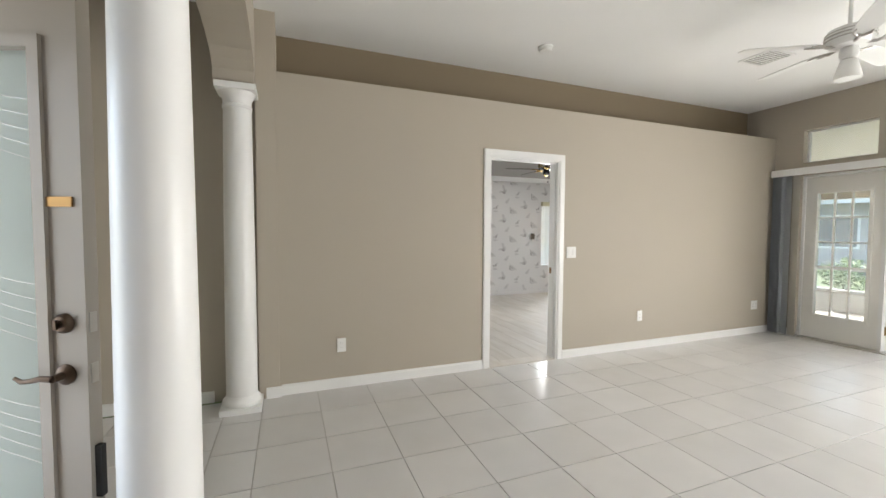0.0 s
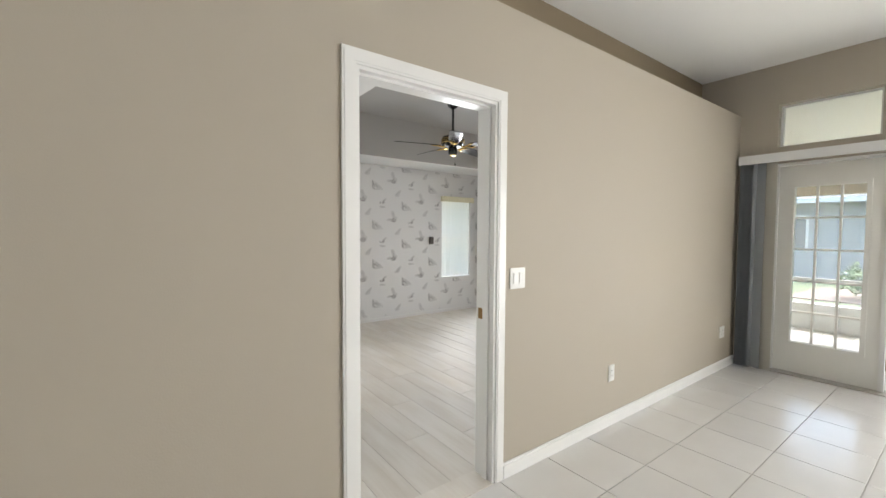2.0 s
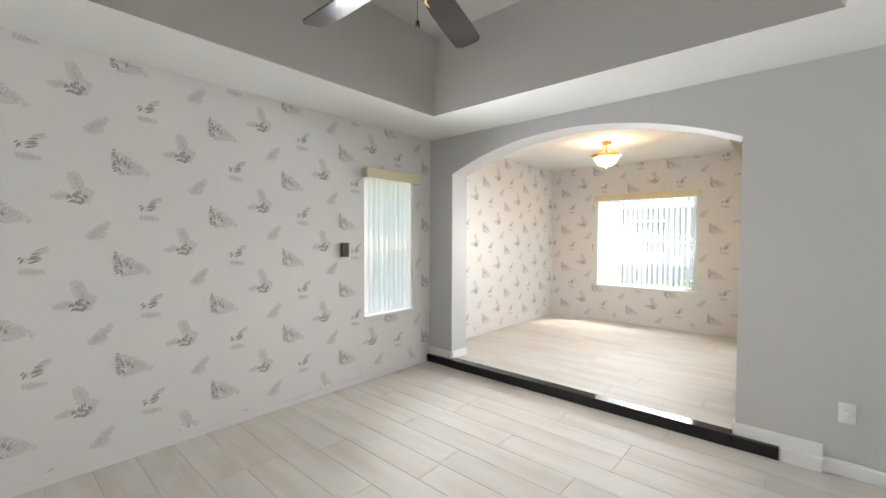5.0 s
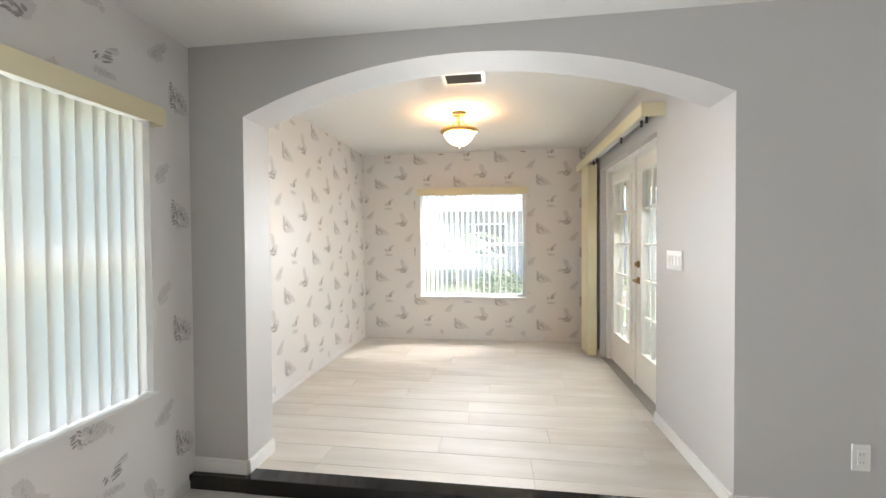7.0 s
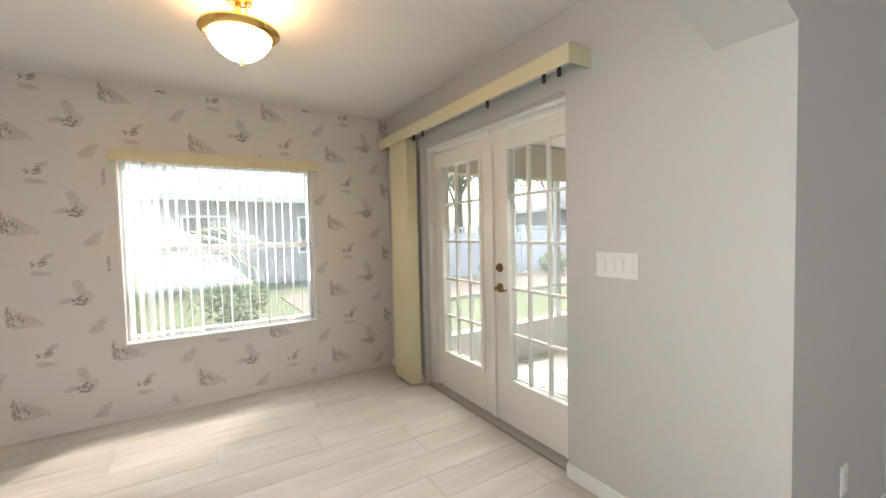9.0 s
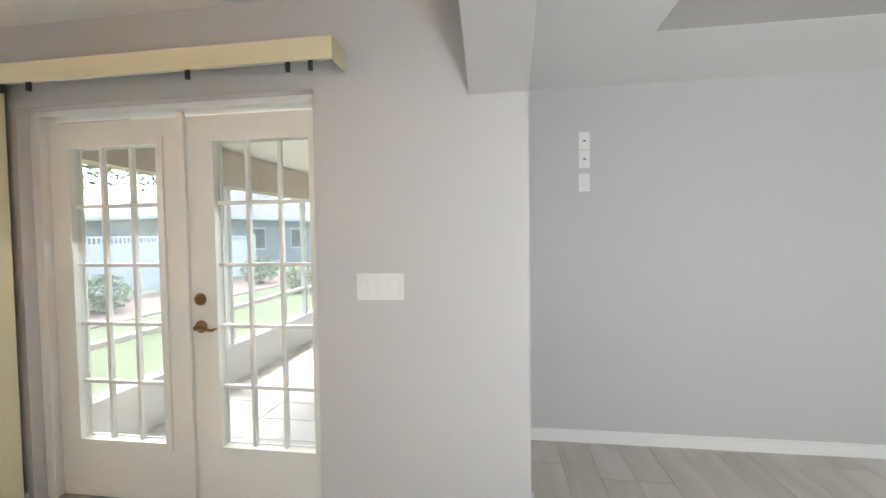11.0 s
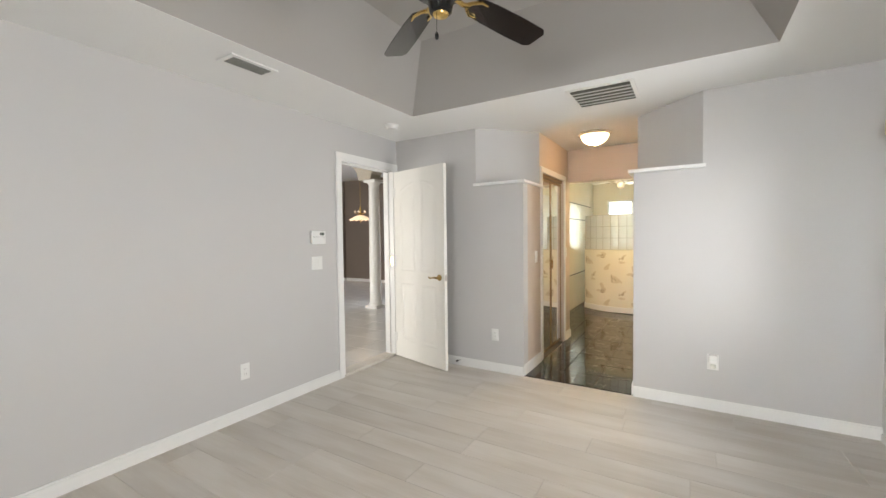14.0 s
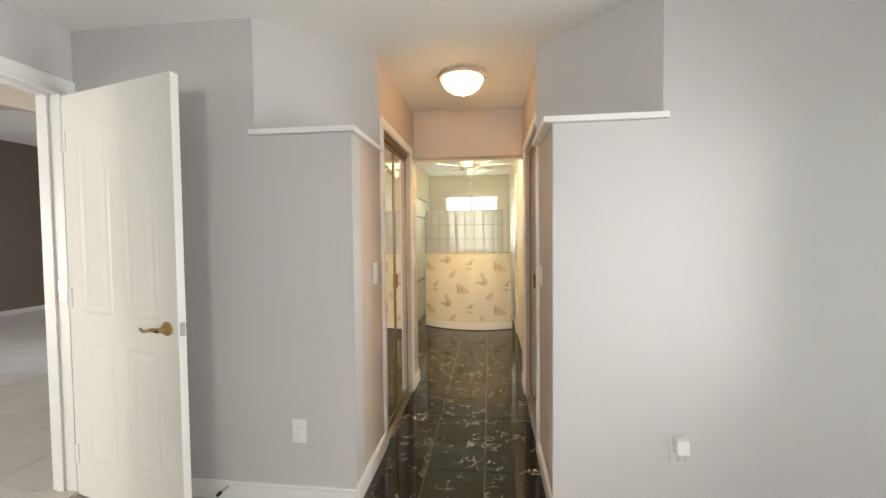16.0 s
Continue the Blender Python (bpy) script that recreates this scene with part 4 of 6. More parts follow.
for z in (1.04,):
    part("hinge_leaf", box_bm(DX0 + 0.0155, DX0 + 0.018, YB - 0.046, YB - 0.006, z - 0.05, z + 0.05, bevel=0.001), BRASS, trim, "brass hinge leaf")
struct("threshold", box_bm(DX0 + 0.016, DX1 - 0.016, YL - 0.01, YB + 0.01, ZF, 0.006), PLANK, "pale wood strip in the doorway", "threshold")
panel_door("bedroom_door", "open white moulded panel door with brass lever", pose(DX0 + 0.020, YB + 0.014, ZF + 0.004, 0, 0, 75.3))

XD = XL + 0.10
fr = thing("door_2", "white french door frame of the living room", "door frame", kind="structure")
part("frame", boxes_bm((XD - 0.02, EW + 0.01, 2.92, 2.95, 0, 2.045), (XD - 0.02, EW + 0.01, -0.68, 2.92, 2.02, 2.045), (XD - 0.02, EW + 0.01, 2.16, 2.195, 0, 2.02), (XD - 0.02, EW + 0.01, 1.37, 1.405, 0, 2.02)), WHITE, fr)
part("sill", box_bm(XL, EW + 0.03, -0.68, 2.95, -0.01, 0.012), STEEL, fr, "metal threshold")
french_leaf("french_door", "closed white fifteen-pane french door", pose(XD, 2.92, 0.014, 0, 0, -90), 0.725, 2.0, gl=(0.115, 0.61, 0.29, 1.80))
french_leaf("french_door", "white fifteen-pane french door standing open to the porch", pose(EW + 0.004, 2.165, 0.014, 0, 0, -13), 0.76, 2.0, knob=(0.70, -1), hinges=3)
french_leaf("french_door", "closed white fifteen-pane french door", pose(XD, 1.37, 0.014, 0, 0, -90), 0.725, 2.0)
for k in range(7):
    y1 = 2.925 - 0.80 * k
    w = thing("window_%d" % (k + 4), "clear transom window over the french doors", "window", kind="structure")
    part("window_frame", boxes_bm((EW - 0.05, EW - 0.01, y1 - 0.69, y1, 2.195, 2.215), (EW - 0.05, EW - 0.01, y1 - 0.69, y1, 2.58, 2.60), (EW - 0.05, EW - 0.01, y1 - 0.02, y1, 2.215, 2.58), (EW - 0.05, EW - 0.01, y1 - 0.69, y1 - 0.67, 2.215, 2.58)), VINYL, w)
    part("pane", box_bm(EW - 0.032, EW - 0.027, y1 - 0.67, y1 - 0.02, 2.215, 2.58), GLASS, w).visible_shadow = False
vb = thing("vertical_blind", "charcoal vertical blind drawn aside under a white valance", "blind")
box_bm_v = boxes_bm((XL - 0.125, XL - 0.119, -0.9, 3.20, 2.04, 2.125), (XL - 0.119, XL, -0.9, 3.20, 2.119, 2.125), (XL - 0.119, XL, 3.194, 3.20, 2.04, 2.119))
part("valance", box_bm_v, VINYL, vb, "white vinyl valance")
part("head_rail", box_bm(XL - 0.085, XL - 0.045, -0.85, 3.18, 2.075, 2.115), STEEL, vb)
for k in range(10):
    part("slat", box_bm(-0.044, 0.044, -0.0008, 0.0008, 0.02, 2.07), DARKBLIND, vb, m=pose(XL - 0.065, 3.185 - 0.0125 * k, 0, 0, 0, 4 * math.sin(k * 1.9)))
part("slat", box_bm(-0.044, 0.044, -0.0008, 0.0008, 0.02, 2.07), DARKBLIND, vb, m=pose(XL - 0.075, 3.02, 0, 0, 0, 68))
part("slat", box_bm(-0.044, 0.044, -0.0008, 0.0008, 0.02, 2.07), PALESLAT, vb, "pale translucent slat", m=pose(XL - 0.07, 2.94, 0, 0, 0, 80))

wall_plate("outlet", on_wall(1.872, YL, 0.362, "-y"), "white duplex outlet on the taupe wall")
wall_plate("outlet", on_wall(5.185, YL, 0.372, "-y"), "white duplex outlet on the taupe wall")
wall_plate("outlet", on_wall(7.177, YL, 0.372, "-y"), "white double outlet near the corner of the taupe wall", 2)
wall_plate("switch", on_wall(4.216, YL, 1.108, "-y"), "white double rocker switch beside the doorway", 2)
smoke_detector(3.65, 2.93, ZL)
flush_vent("ceiling_vent", "white square supply register on the living room ceiling", pose(5.72, 2.335, ZL), 0.32, 0.32, 9, slat=PLASTIC, back=GROUT)
ceiling_fan("white five-bladed ceiling fan with a glass light shade", pose(5.05, 1.42, ZL), 0.36, PLASTIC, PLASTIC, STEEL, [4, 76, 148, 220, 292], True, sheet("white_glass", (0.88, 0.88, 0.86), 0.35), 0.66)


def column(x, y):
    ob = thing("column", "white round plaster column on a square plinth", "column", pose(x, y, 0), "foyer columns")
    part("plinth", box_bm(-0.138, 0.138, -0.138, 0.138, 0, 0.045, bevel=0.004), WHITE, ob)
    part("base", lathe([(0.128, 0.045), (0.134, 0.06), (0.128, 0.08), (0.114, 0.09), (0.108, 0.112)], n=40), WHITE, ob, smooth=True)
    prof = [(0.106 - 0.018 * max(0, (k / 12 - 0.25)) ** 1.3, 0.11 + (2.205 - 0.11) * k / 12) for k in range(13)]
    part("shaft", lathe(prof, n=40), WHITE, ob, smooth=True)
    part("capital", lathe([(0.090, 2.185), (0.099, 2.195), (0.099, 2.21), (0.093, 2.217), (0.096, 2.255), (0.110, 2.28), (0.124, 2.305)], n=40), WHITE, ob, smooth=True)
    part("abacus", box_bm(-0.132, 0.132, -0.132, 0.132, 2.305, 2.35, bevel=0.005), WHITE, ob)
    return ob


column(1.10, 1.19)
column(1.13, 3.09)

# front door, standing open
fd = thing("front_door", "open taupe front door with frosted etched glass", "door", pose(0.075, 1.685, 0.006, 0, 0, -23))
TAUPEDOOR = mat("greige_door_paint", (0.36, 0.32, 0.27), 0.4, vary=0.03)
FROST = sheet("etched_glass", (0.80, 0.86, 0.84), 0.75, 0.25)
part("stiles", boxes_bm((0, 0.15, -0.044, 0, 0, 2.03), (0.785, 0.91, -0.044, 0, 0, 2.03), (0.15, 0.785, -0.044, 0, 0, 0.22), (0.15, 0.785, -0.044, 0, 1.86, 2.03)), TAUPEDOOR, fd)
part("glazing_frame", boxes_bm((0.13, 0.165, -0.056, 0.012, 0.2, 1.88), (0.77, 0.805, -0.056, 0.012, 0.2, 1.88), (0.165, 0.77, -0.056, 0.012, 0.2, 0.235), (0.165, 0.77, -0.056, 0.012, 1.845, 1.88)), TAUPEDOOR, fd)
part("pane", box_bm(0.165, 0.77, -0.026, -0.018, 0.235, 1.845), FROST, fd, "frosted glass")
bm = bmesh.new()
for k in range(5):
    for z in (0.62 + 0.05 * k, 1.0 + 0.05 * k, 1.55 + 0.05 * k):
        add_tube(bm, [(0.17 + 0.57 * i / 8, -0.027, z + 0.05 * math.sin(i * 0.45 + k * 0.2)) for i in range(9)], 0.0016, 5)
part("etching", bm, VINYL, fd, "etched curved lines")
BRONZE = mat("dark_bronze", (0.09, 0.06, 0.04), 0.4, 0.8, vary=0.3, scale=30)
lever(fd, pose(0.845, -0.044, 0.885), BRONZE, -1)
deadbolt(fd, pose(0.845, -0.044, 1.04), BRONZE)
lever(fd, pose(0.845, 0.0, 0.885, 0, 0, 180), RUBBER, 1)
part("name_plate", box_bm(0.80, 0.885, -0.050, -0.0445, 1.385, 1.415, bevel=0.002), OLDBRASS, fd, "copper coloured plate")
part("latch_plate", boxes_bm((0.909, 0.9125, -0.034, -0.010, 0.855, 0.915), (0.909, 0.9125, -0.034, -0.010, 1.01, 1.07)), STEEL, fd)
part("strike_box", box_bm(0.905, 0.930, -0.030, -0.012, 0.50, 0.66), RUBBER, fd, "dark door sweep latch")

dw = thing("window_3", "arched white dining room window with thin glazing bars", "window", kind="structure")
part("window_frame", boxes_bm((-2.16, -2.10, DWY0, DWY0 + 0.05, 0.62, 2.05), (-2.16, -2.10, DWY1 - 0.05, DWY1, 0.62, 2.05), (-2.16, -2.10, DWY0 + 0.05, DWY1 - 0.05, 0.62, 0.67), (-2.16, -2.10, DWY0 + 0.05, DWY1 - 0.05, 2.0, 2.08), (-2.16, -2.10, -0.44, -0.39, 0.67, 2.0), (-2.15, -2.11, DWY0 + 0.05, DWY1 - 0.05, 1.32, 1.36)), VINYL, dw)
PALE = sheet("pale_shade", (0.72, 0.78, 0.90), 0.6)
part("shade", prism(arch, "x", -2.092, -2.088), PALE, dw, "pale translucent window shade")

ch = thing("chandelier", "small brass chandelier with a ruffled glass bowl, lit", "chandelier", pose(-0.61, -0.75, 0))
part("chain", tube([(0, 0, 3.25), (0, 0, 2.05)], 0.006, 8), BRASS, ch)
part("canopy", lathe([(0.02, 3.19), (0.06, 3.22), (0.065, 3.25)]), BRASS, ch, smooth=True)
part("stem", lathe([(0.01, 1.70), (0.03, 1.73), (0.02, 1.78), (0.045, 1.86), (0.02, 1.93), (0.03, 1.98), (0.01, 2.06)]), BRASS, ch, smooth=True)
GLOW = mat("lit_glass", (0.95, 0.86, 0.74), 0.25, vary=0.05, scale=25, bump=0.4, bscale=50, emit=(1.0, 0.66, 0.40), power=0.10)


def ruffled(profile, waves, n=72):
    """An open bowl whose rim waves in and out and up and down."""
    bm = bmesh.new()
    rings = []
    for r, z, w in profile:
        rings.append([bm.verts.new(((r + 0.5 * w * math.cos(waves * a)) * math.cos(a), (r + 0.5 * w * math.cos(waves * a)) * math.sin(a), z + w * math.cos(waves * a)))
                      for a in [2 * math.pi * i / n for i in range(n)]])
    for a, b_ in zip(rings, rings[1:]):
        for i in range(n):
            bm.faces.new((a[i], a[(i + 1) % n], b_[(i + 1) % n], b_[i]))
    return bm


part("bowl", ruffled([(0.05, 1.845, 0.0), (0.11, 1.825, 0.002), (0.18, 1.785, 0.006), (0.23, 1.745, 0.013), (0.265, 1.725, 0.02)], 14), GLOW, ch, "lit ruffled glass bowl", True)
for k in range(5):
    a = 2 * math.pi * k / 5 + 0.3
    c, s = math.cos(a), math.sin(a)
    part("arm", tube([(0.02 * c, 0.02 * s, 1.90), (0.07 * c, 0.07 * s, 1.87), (0.12 * c, 0.12 * s, 1.90), (0.13 * c, 0.13 * s, 1.93)], 0.006, 8), BRASS, ch, smooth=True)
    part("drop", lathe([(0.002, 1.90), (0.014, 1.925), (0.010, 1.95), (0.002, 1.965)], (0.13 * c, 0.13 * s, 0), 8), GLOW, ch, "faceted glass drop")
part("finial", lathe([(0.003, 1.66), (0.013, 1.675), (0.006, 1.69), (0.012, 1.705)], n=12), BRASS, ch, smooth=True)
wall_plate("outlet", on_wall(-0.45, -2.72, 0.35, "+y"), "white outlet on the umber dining room wall")

# ---------------------------------------------------------------- bedroom
ceiling_fan("black five-bladed ceiling fan with brass trim", pose(5.345, 5.275, ZT), 0.47, EBONY, mat("black_enamel", (0.012, 0.012, 0.012), 0.15, vary=0.2), BRASS, [-53, -125, -197, 91, 19])
flush_vent("ceiling_vent", "white ceiling register beside the grey tray", pose(5.275, 3.855, ZB), 0.30, 0.16, 6)
rv = flush_vent("return_grille", "large white return air grille on the bedroom ceiling", pose(3.52, 5.59, ZB), 0.46, 0.46, 20, flap=58)
part("cross_bar", boxes_bm((-0.2, 0.2, -0.145, -0.137, -0.016, -0.008), (-0.2, 0.2, -0.075, -0.067, -0.016, -0.008), (-0.2, 0.2, -0.004, 0.004, -0.016, -0.008), (-0.2, 0.2, 0.067, 0.075, -0.016, -0.008), (-0.2, 0.2, 0.137, 0.145, -0.016, -0.008)), PLASTIC, rv)
rv.matrix_world = pose(3.52, 5.59, ZB, 0, 0, 90)
smoke_detector(3.75, 3.74, ZB)
for z, kind in ((2.01, "jack"), (1.89, "jack"), (1.735, "outlet")):
    wall_plate(kind, on_wall(7.048, YB, z, "+y"), "white wall plate high on the grey wall")
th = thing("thermostat", "white wall thermostat with a small grey display", "thermostat", on_wall(4.342, YB, 1.31, "+y"))
part("body", box_bm(-0.075, 0.075, -0.028, 0, -0.058, 0.058, bevel=0.006), PLASTIC, th)
part("display", box_bm(0.008, 0.055, -0.0295, -0.027, 0.018, 0.042), mat("lcd_grey", (0.14, 0.16, 0.14), 0.2), th)
part("cover_line", box_bm(-0.07, 0.07, -0.0290, -0.027, 0.004, 0.006), SLOT, th)
wall_plate("switch", on_wall(4.352, YB, 1.085, "+y"), "white double rocker switch under the thermostat", 2)
wall_plate("outlet", on_wall(5.045, YB, 0.33, "+y"), "white duplex outlet on the grey wall")
wall_plate("outlet", on_wall(XW, 4.541, 0.342, "+x"), "white duplex outlet on the grey wall")
pl = wall_plate("outlet", on_wall(XW, 6.303, 0.346, "+x"), "white duplex outlet holding a plug-in freshener")
pf = thing("plug_in_freshener", "small white plug-in air freshener in the outlet", "freshener", on_wall(XW + 0.011, 6.303, 0.372, "+x"))
part("body", box_bm(-0.028, 0.028, -0.05, 0.0, -0.03, 0.035, bevel=0.012), PLASTIC, pf, smooth=True)
part("bottle", lathe([(0.012, -0.045), (0.018, -0.04), (0.018, -0.015), (0.010, -0.005)], (0, -0.028, -0.02), 16), sheet("clear_plastic", (0.8, 0.8, 0.75), 0.6, 0.1), pf, smooth=True)
wall_plate("outlet", on_wall(XA0, 3.966, 0.345, "-x"), "white duplex outlet on the grey arch wall")
kp = thing("keypad", "small dark brown keypad box on the wallpaper", "keypad", on_wall(6.383, YN, 1.212, "-y"))
part("body", box_bm(-0.036, 0.036, -0.032, 0, -0.062, 0.062, bevel=0.006), mat("brown_plastic", (0.07, 0.05, 0.035), 0.4), kp)
part("button", box_bm(-0.008, 0.008, -0.035, -0.031, -0.012, 0.004), SLOT, kp)
ds = thing("door_stop", "black rubber-tipped spring door stop on the baseboard", "door stop", on_wall(XW + 0.0145, 4.16, 0.045, "+x"))
part("spring", tube([(0, 0, 0), (0, -0.06, 0.004)], 0.006, 10), STEEL, ds)
part("tip", tube([(0, -0.055, 0.004), (0, -0.078, 0.005)], 0.009, 10), RUBBER, ds)
for nm, (x0, x1) in (("window_1", W1), ("window_2", W2)):
    xm, w = (x0 + x1) / 2, x1 - x0
    window_unit(nm, "white single-hung bedroom window behind vertical blinds", pose(xm, YN, 0), w, WZ0, WZ1)
    b = thing("vertical_blind", "closed white vertical blind under a cream valance", "blind", pose(xm, YN, 0), "bedroom window blinds")
    box_valance(b, -w / 2 - 0.02, w / 2 + 0.02, -0.075, 0.0, 1.868, 1.955, CREAM)
    vertical_blind(b, -w / 2 + 0.005, w / 2 - 0.005, 0.025, WZ0 + 0.012, 1.885, 10, 14, BLIND)

# ---------------------------------------------------------------- alcove
al = thing("ceiling_lamp", "lit brass semi-flush ceiling lamp with an alabaster bowl", "ceiling lamp", pose(9.05, 5.875, ZA))
part("canopy", lathe([(0.035, -0.035), (0.058, -0.028), (0.060, -0.008), (0.066, 0.0)]), BRASS, al, smooth=True)
part("stem", lathe([(0.008, -0.18), (0.012, -0.12), (0.009, -0.03)], n=14), BRASS, al, smooth=True)
for k in range(3):
    a = 2 * math.pi * k / 3 + 0.4
    c, s = math.cos(a), math.sin(a)
    part("arm", tube([(0.03 * c, 0.03 * s, -0.03), (0.035 * c, 0.035 * s, -0.09), (0.09 * c, 0.09 * s, -0.13), (0.135 * c, 0.135 * s, -0.155)], 0.005, 8), BRASS, al, smooth=True)
part("rim", lathe([(0.125, -0.185), (0.148, -0.180), (0.168, -0.165), (0.165, -0.155), (0.140, -0.150), (0.128, -0.160)], n=40, cap=False), BRASS, al, smooth=True)
part("bowl", lathe([(0.012, -0.285), (0.06, -0.275), (0.10, -0.245), (0.128, -0.205), (0.136, -0.172)], n=40, cap=False), SHADE, al, "glowing alabaster glass bowl", True)
part("finial", lathe([(0.004, -0.312), (0.009, -0.302), (0.006, -0.292), (0.012, -0.284)], n=14), BRASS, al, smooth=True)
flush_vent("ceiling_vent", "white rectangular ceiling register in the alcove", pose(8.30, 5.77, ZA, 0, 0, 90), 0.30, 0.20, 8)
aw = window_unit("window_8", "white single-hung alcove window with open blinds", pose(XE, (AW[0] + AW[1]) / 2, 0, 0, 0, -90), AW[1] - AW[0], AW[2], AW[3])
# added sheet behind the glass that washes out the view with pale haze
part("haze_veil", box_bm(-(AW[1] - AW[0]) / 2 + 0.03, (AW[1] - AW[0]) / 2 - 0.03, 0.138, 0.140, AW[2] + 0.03, AW[3] - 0.03), WINDOWVEIL, aw, "pale sheet added to haze the view outside").visible_shadow = False
b = thing("vertical_blind", "open white vertical blind under a cream valance", "blind", pose(XE, (AW[0] + AW[1]) / 2, 0, 0, 0, -90))
ww = AW[1] - AW[0]
box_valance(b, -ww / 2 - 0.03, ww / 2 + 0.03, -0.085, 0.0, 1.885, 1.968, CREAM)
vertical_blind(b, -ww / 2 + 0.3, ww / 2 - 0.01, 0.02, AW[2] + 0.012, 1.90, 15, 82, SLATS, 0.085)
vertical_blind(b, -ww / 2 + 0.01, -ww / 2 + 0.3, 0.02, AW[2] + 0.012, 1.90, 5, 70, SLATS, 0.085)

fr = thing("door_3", "white double french door frame of the alcove", "door frame", kind="structure")
part("frame", boxes_bm((FX0, FX0 + 0.022, YS - 0.16, YS - 0.06, 0.06, FZ), (FX1 - 0.055, FX1, YS - 0.16, YS - 0.06, 0.06, FZ), (FX0 + 0.022, FX1 - 0.055, YS - 0.16, YS - 0.06, FZ - 0.03, FZ)), WHITE, fr)
part("sill", box_bm(FX0, FX1, YS - 0.17, YS - 0.02, 0.02, ZAF + 0.012), STEEL, fr, "grey metal threshold")
part("reveal", boxes_bm((FX1 - 0.004, FX1 + 0.002, YS - 0.06, YS, ZAF, FZ), (FX0, FX1, YS - 0.06, YS, FZ - 0.003, FZ + 0.002)), GREY, fr)
MEET, LEAF_H = 9.118, FZ - 0.13
french_leaf("french_door", "closed white fifteen-pane french door with brass lever", pose(MEET, YS - 0.10, ZAF + 0.014, 0, 0, 180), MEET - FX0 - 0.023, LEAF_H, knob=(0.06, 1), gl=(0.150, 0.645, 0.298, 1.795))
french_leaf("french_door", "closed white fifteen-pane french door", pose(FX1 - 0.057, YS - 0.10, ZAF + 0.014, 0, 0, 180), FX1 - 0.059 - MEET, LEAF_H, gl=(0.122, 0.622, 0.298, 1.795))
part("astragal", box_bm(MEET - 0.012, MEET + 0.022, YS - 0.10, YS - 0.080, ZAF + 0.02, FZ - 0.035, bevel=0.003), DOORW, fr)
b = thing("vertical_blind", "cream vertical blind stacked aside under a long valance", "blind")
t = 0.006
part("valance", boxes_bm((8.255, 10.44, YS + 0.144, YS + 0.15, 2.10, 2.187), (8.255, 10.44, YS, YS + 0.144, 2.181, 2.187), (8.255, 8.261, YS, YS + 0.144, 2.10, 2.181), (10.434, 10.44, YS, YS + 0.144, 2.10, 2.181)), CREAM, b, "long cream box valance")
part("head_rail", box_bm(8.30, 10.42, YS + 0.055, YS + 0.095, 2.135, 2.175), VINYL, b)
for x in (8.38, 8.48, 8.943, 9.753, 9.90):
    part("carrier", box_bm(x - 0.008, x + 0.008, YS + 0.068, YS + 0.082, 2.09, 2.137), SLOT, b, "dark blind carrier")
for k in range(13):
    part("slat", box_bm(-0.0008, 0.0008, -0.045, 0.045, ZAF + 0.02, 2.115), CREAM, b, m=pose(9.955 + 0.024 * k, YS + 0.074, 0, 0, 0, 7 * math.sin(k * 1.7) if k else 0))
part("front_slat", box_bm(9.945, 10.27, YS + 0.1205, YS + 0.123, ZAF + 0.02, 2.115), CREAM, b)
wall_plate("switch", on_wall(8.12, YS, 1.182, "+y"), "white four-gang rocker switch plate", 4)

# ---------------------------------------------------------------- hallway and bathroom
hl = thing("ceiling_lamp", "lit flush ceiling lamp with a frosted glass bowl", "ceiling lamp", pose(2.36, 5.305, ZB))
part("base", lathe([(0.150, -0.03), (0.165, -0.022), (0.165, -0.006), (0.150, 0.0)], n=8), mat("beige_metal", (0.55, 0.48, 0.38), 0.4), hl)
part("bowl", lathe([(0.012, -0.130), (0.07, -0.115), (0.115, -0.085), (0.138, -0.045), (0.140, -0.022)], n=36, cap=False), SHADE, hl, "glowing frosted glass bowl", True)
part("finial", lathe([(0.004, -0.150), (0.010, -0.140), (0.006, -0.128)], n=12), STEEL, hl, smooth=True)
for nm, yf, ny in (("south", HY0, 1), ("north", HY1, -1)):
    c = thing("door_closet_" + nm, "white casing of the mirrored closet", "door frame", kind="structure")
    part("casing", casing("casing", CX0, CX1, yf, ny, CZ, 0.06), WHITE, c)
    part("track", box_bm(CX0, CX1, min(yf - ny * 0.06, yf - ny * 0.02), max(yf - ny * 0.06, yf - ny * 0.02), CZ - 0.035, CZ), OLDBRASS, c, "dark metal track")
    d = thing("closet_door", "mirrored bifold closet door with bronze frame", "closet door", group="mirrored closets")
    for k in range(2):
        a = CX0 + (CX1 - CX0) * k / 2 + 0.003
        e = CX0 + (CX1 - CX0) * (k + 1) / 2 - 0.003
        ya, yb = sorted((yf - ny * 0.055, yf - ny * 0.032))
        g = sorted((yf - ny * 0.031, yf - ny * 0.034))
        part("bifold_panel", boxes_bm((a, a + 0.022, ya, yb, 0.012, CZ - 0.04), (e - 0.022, e, ya, yb, 0.012, CZ - 0.04), (a + 0.022, e - 0.022, ya, yb, 0.012, 0.04), (a + 0.022, e - 0.022, ya, yb, CZ - 0.07, CZ - 0.04)), OLDBRASS, d, "bronze metal frame")
        part("mirror", box_bm(a + 0.022, e - 0.022, min(yf - ny * 0.05, yf - ny * 0.036), max(yf - ny * 0.05, yf - ny * 0.036), 0.04, CZ - 0.07), MIRROR, d, "clear mirror")
    part("pull", box_bm((CX0 + CX1) / 2 - 0.035, (CX0 + CX1) / 2 - 0.02, *sorted((yf - ny * 0.032, yf - ny * 0.018)), 0.92, 1.02), OLDBRASS, d)
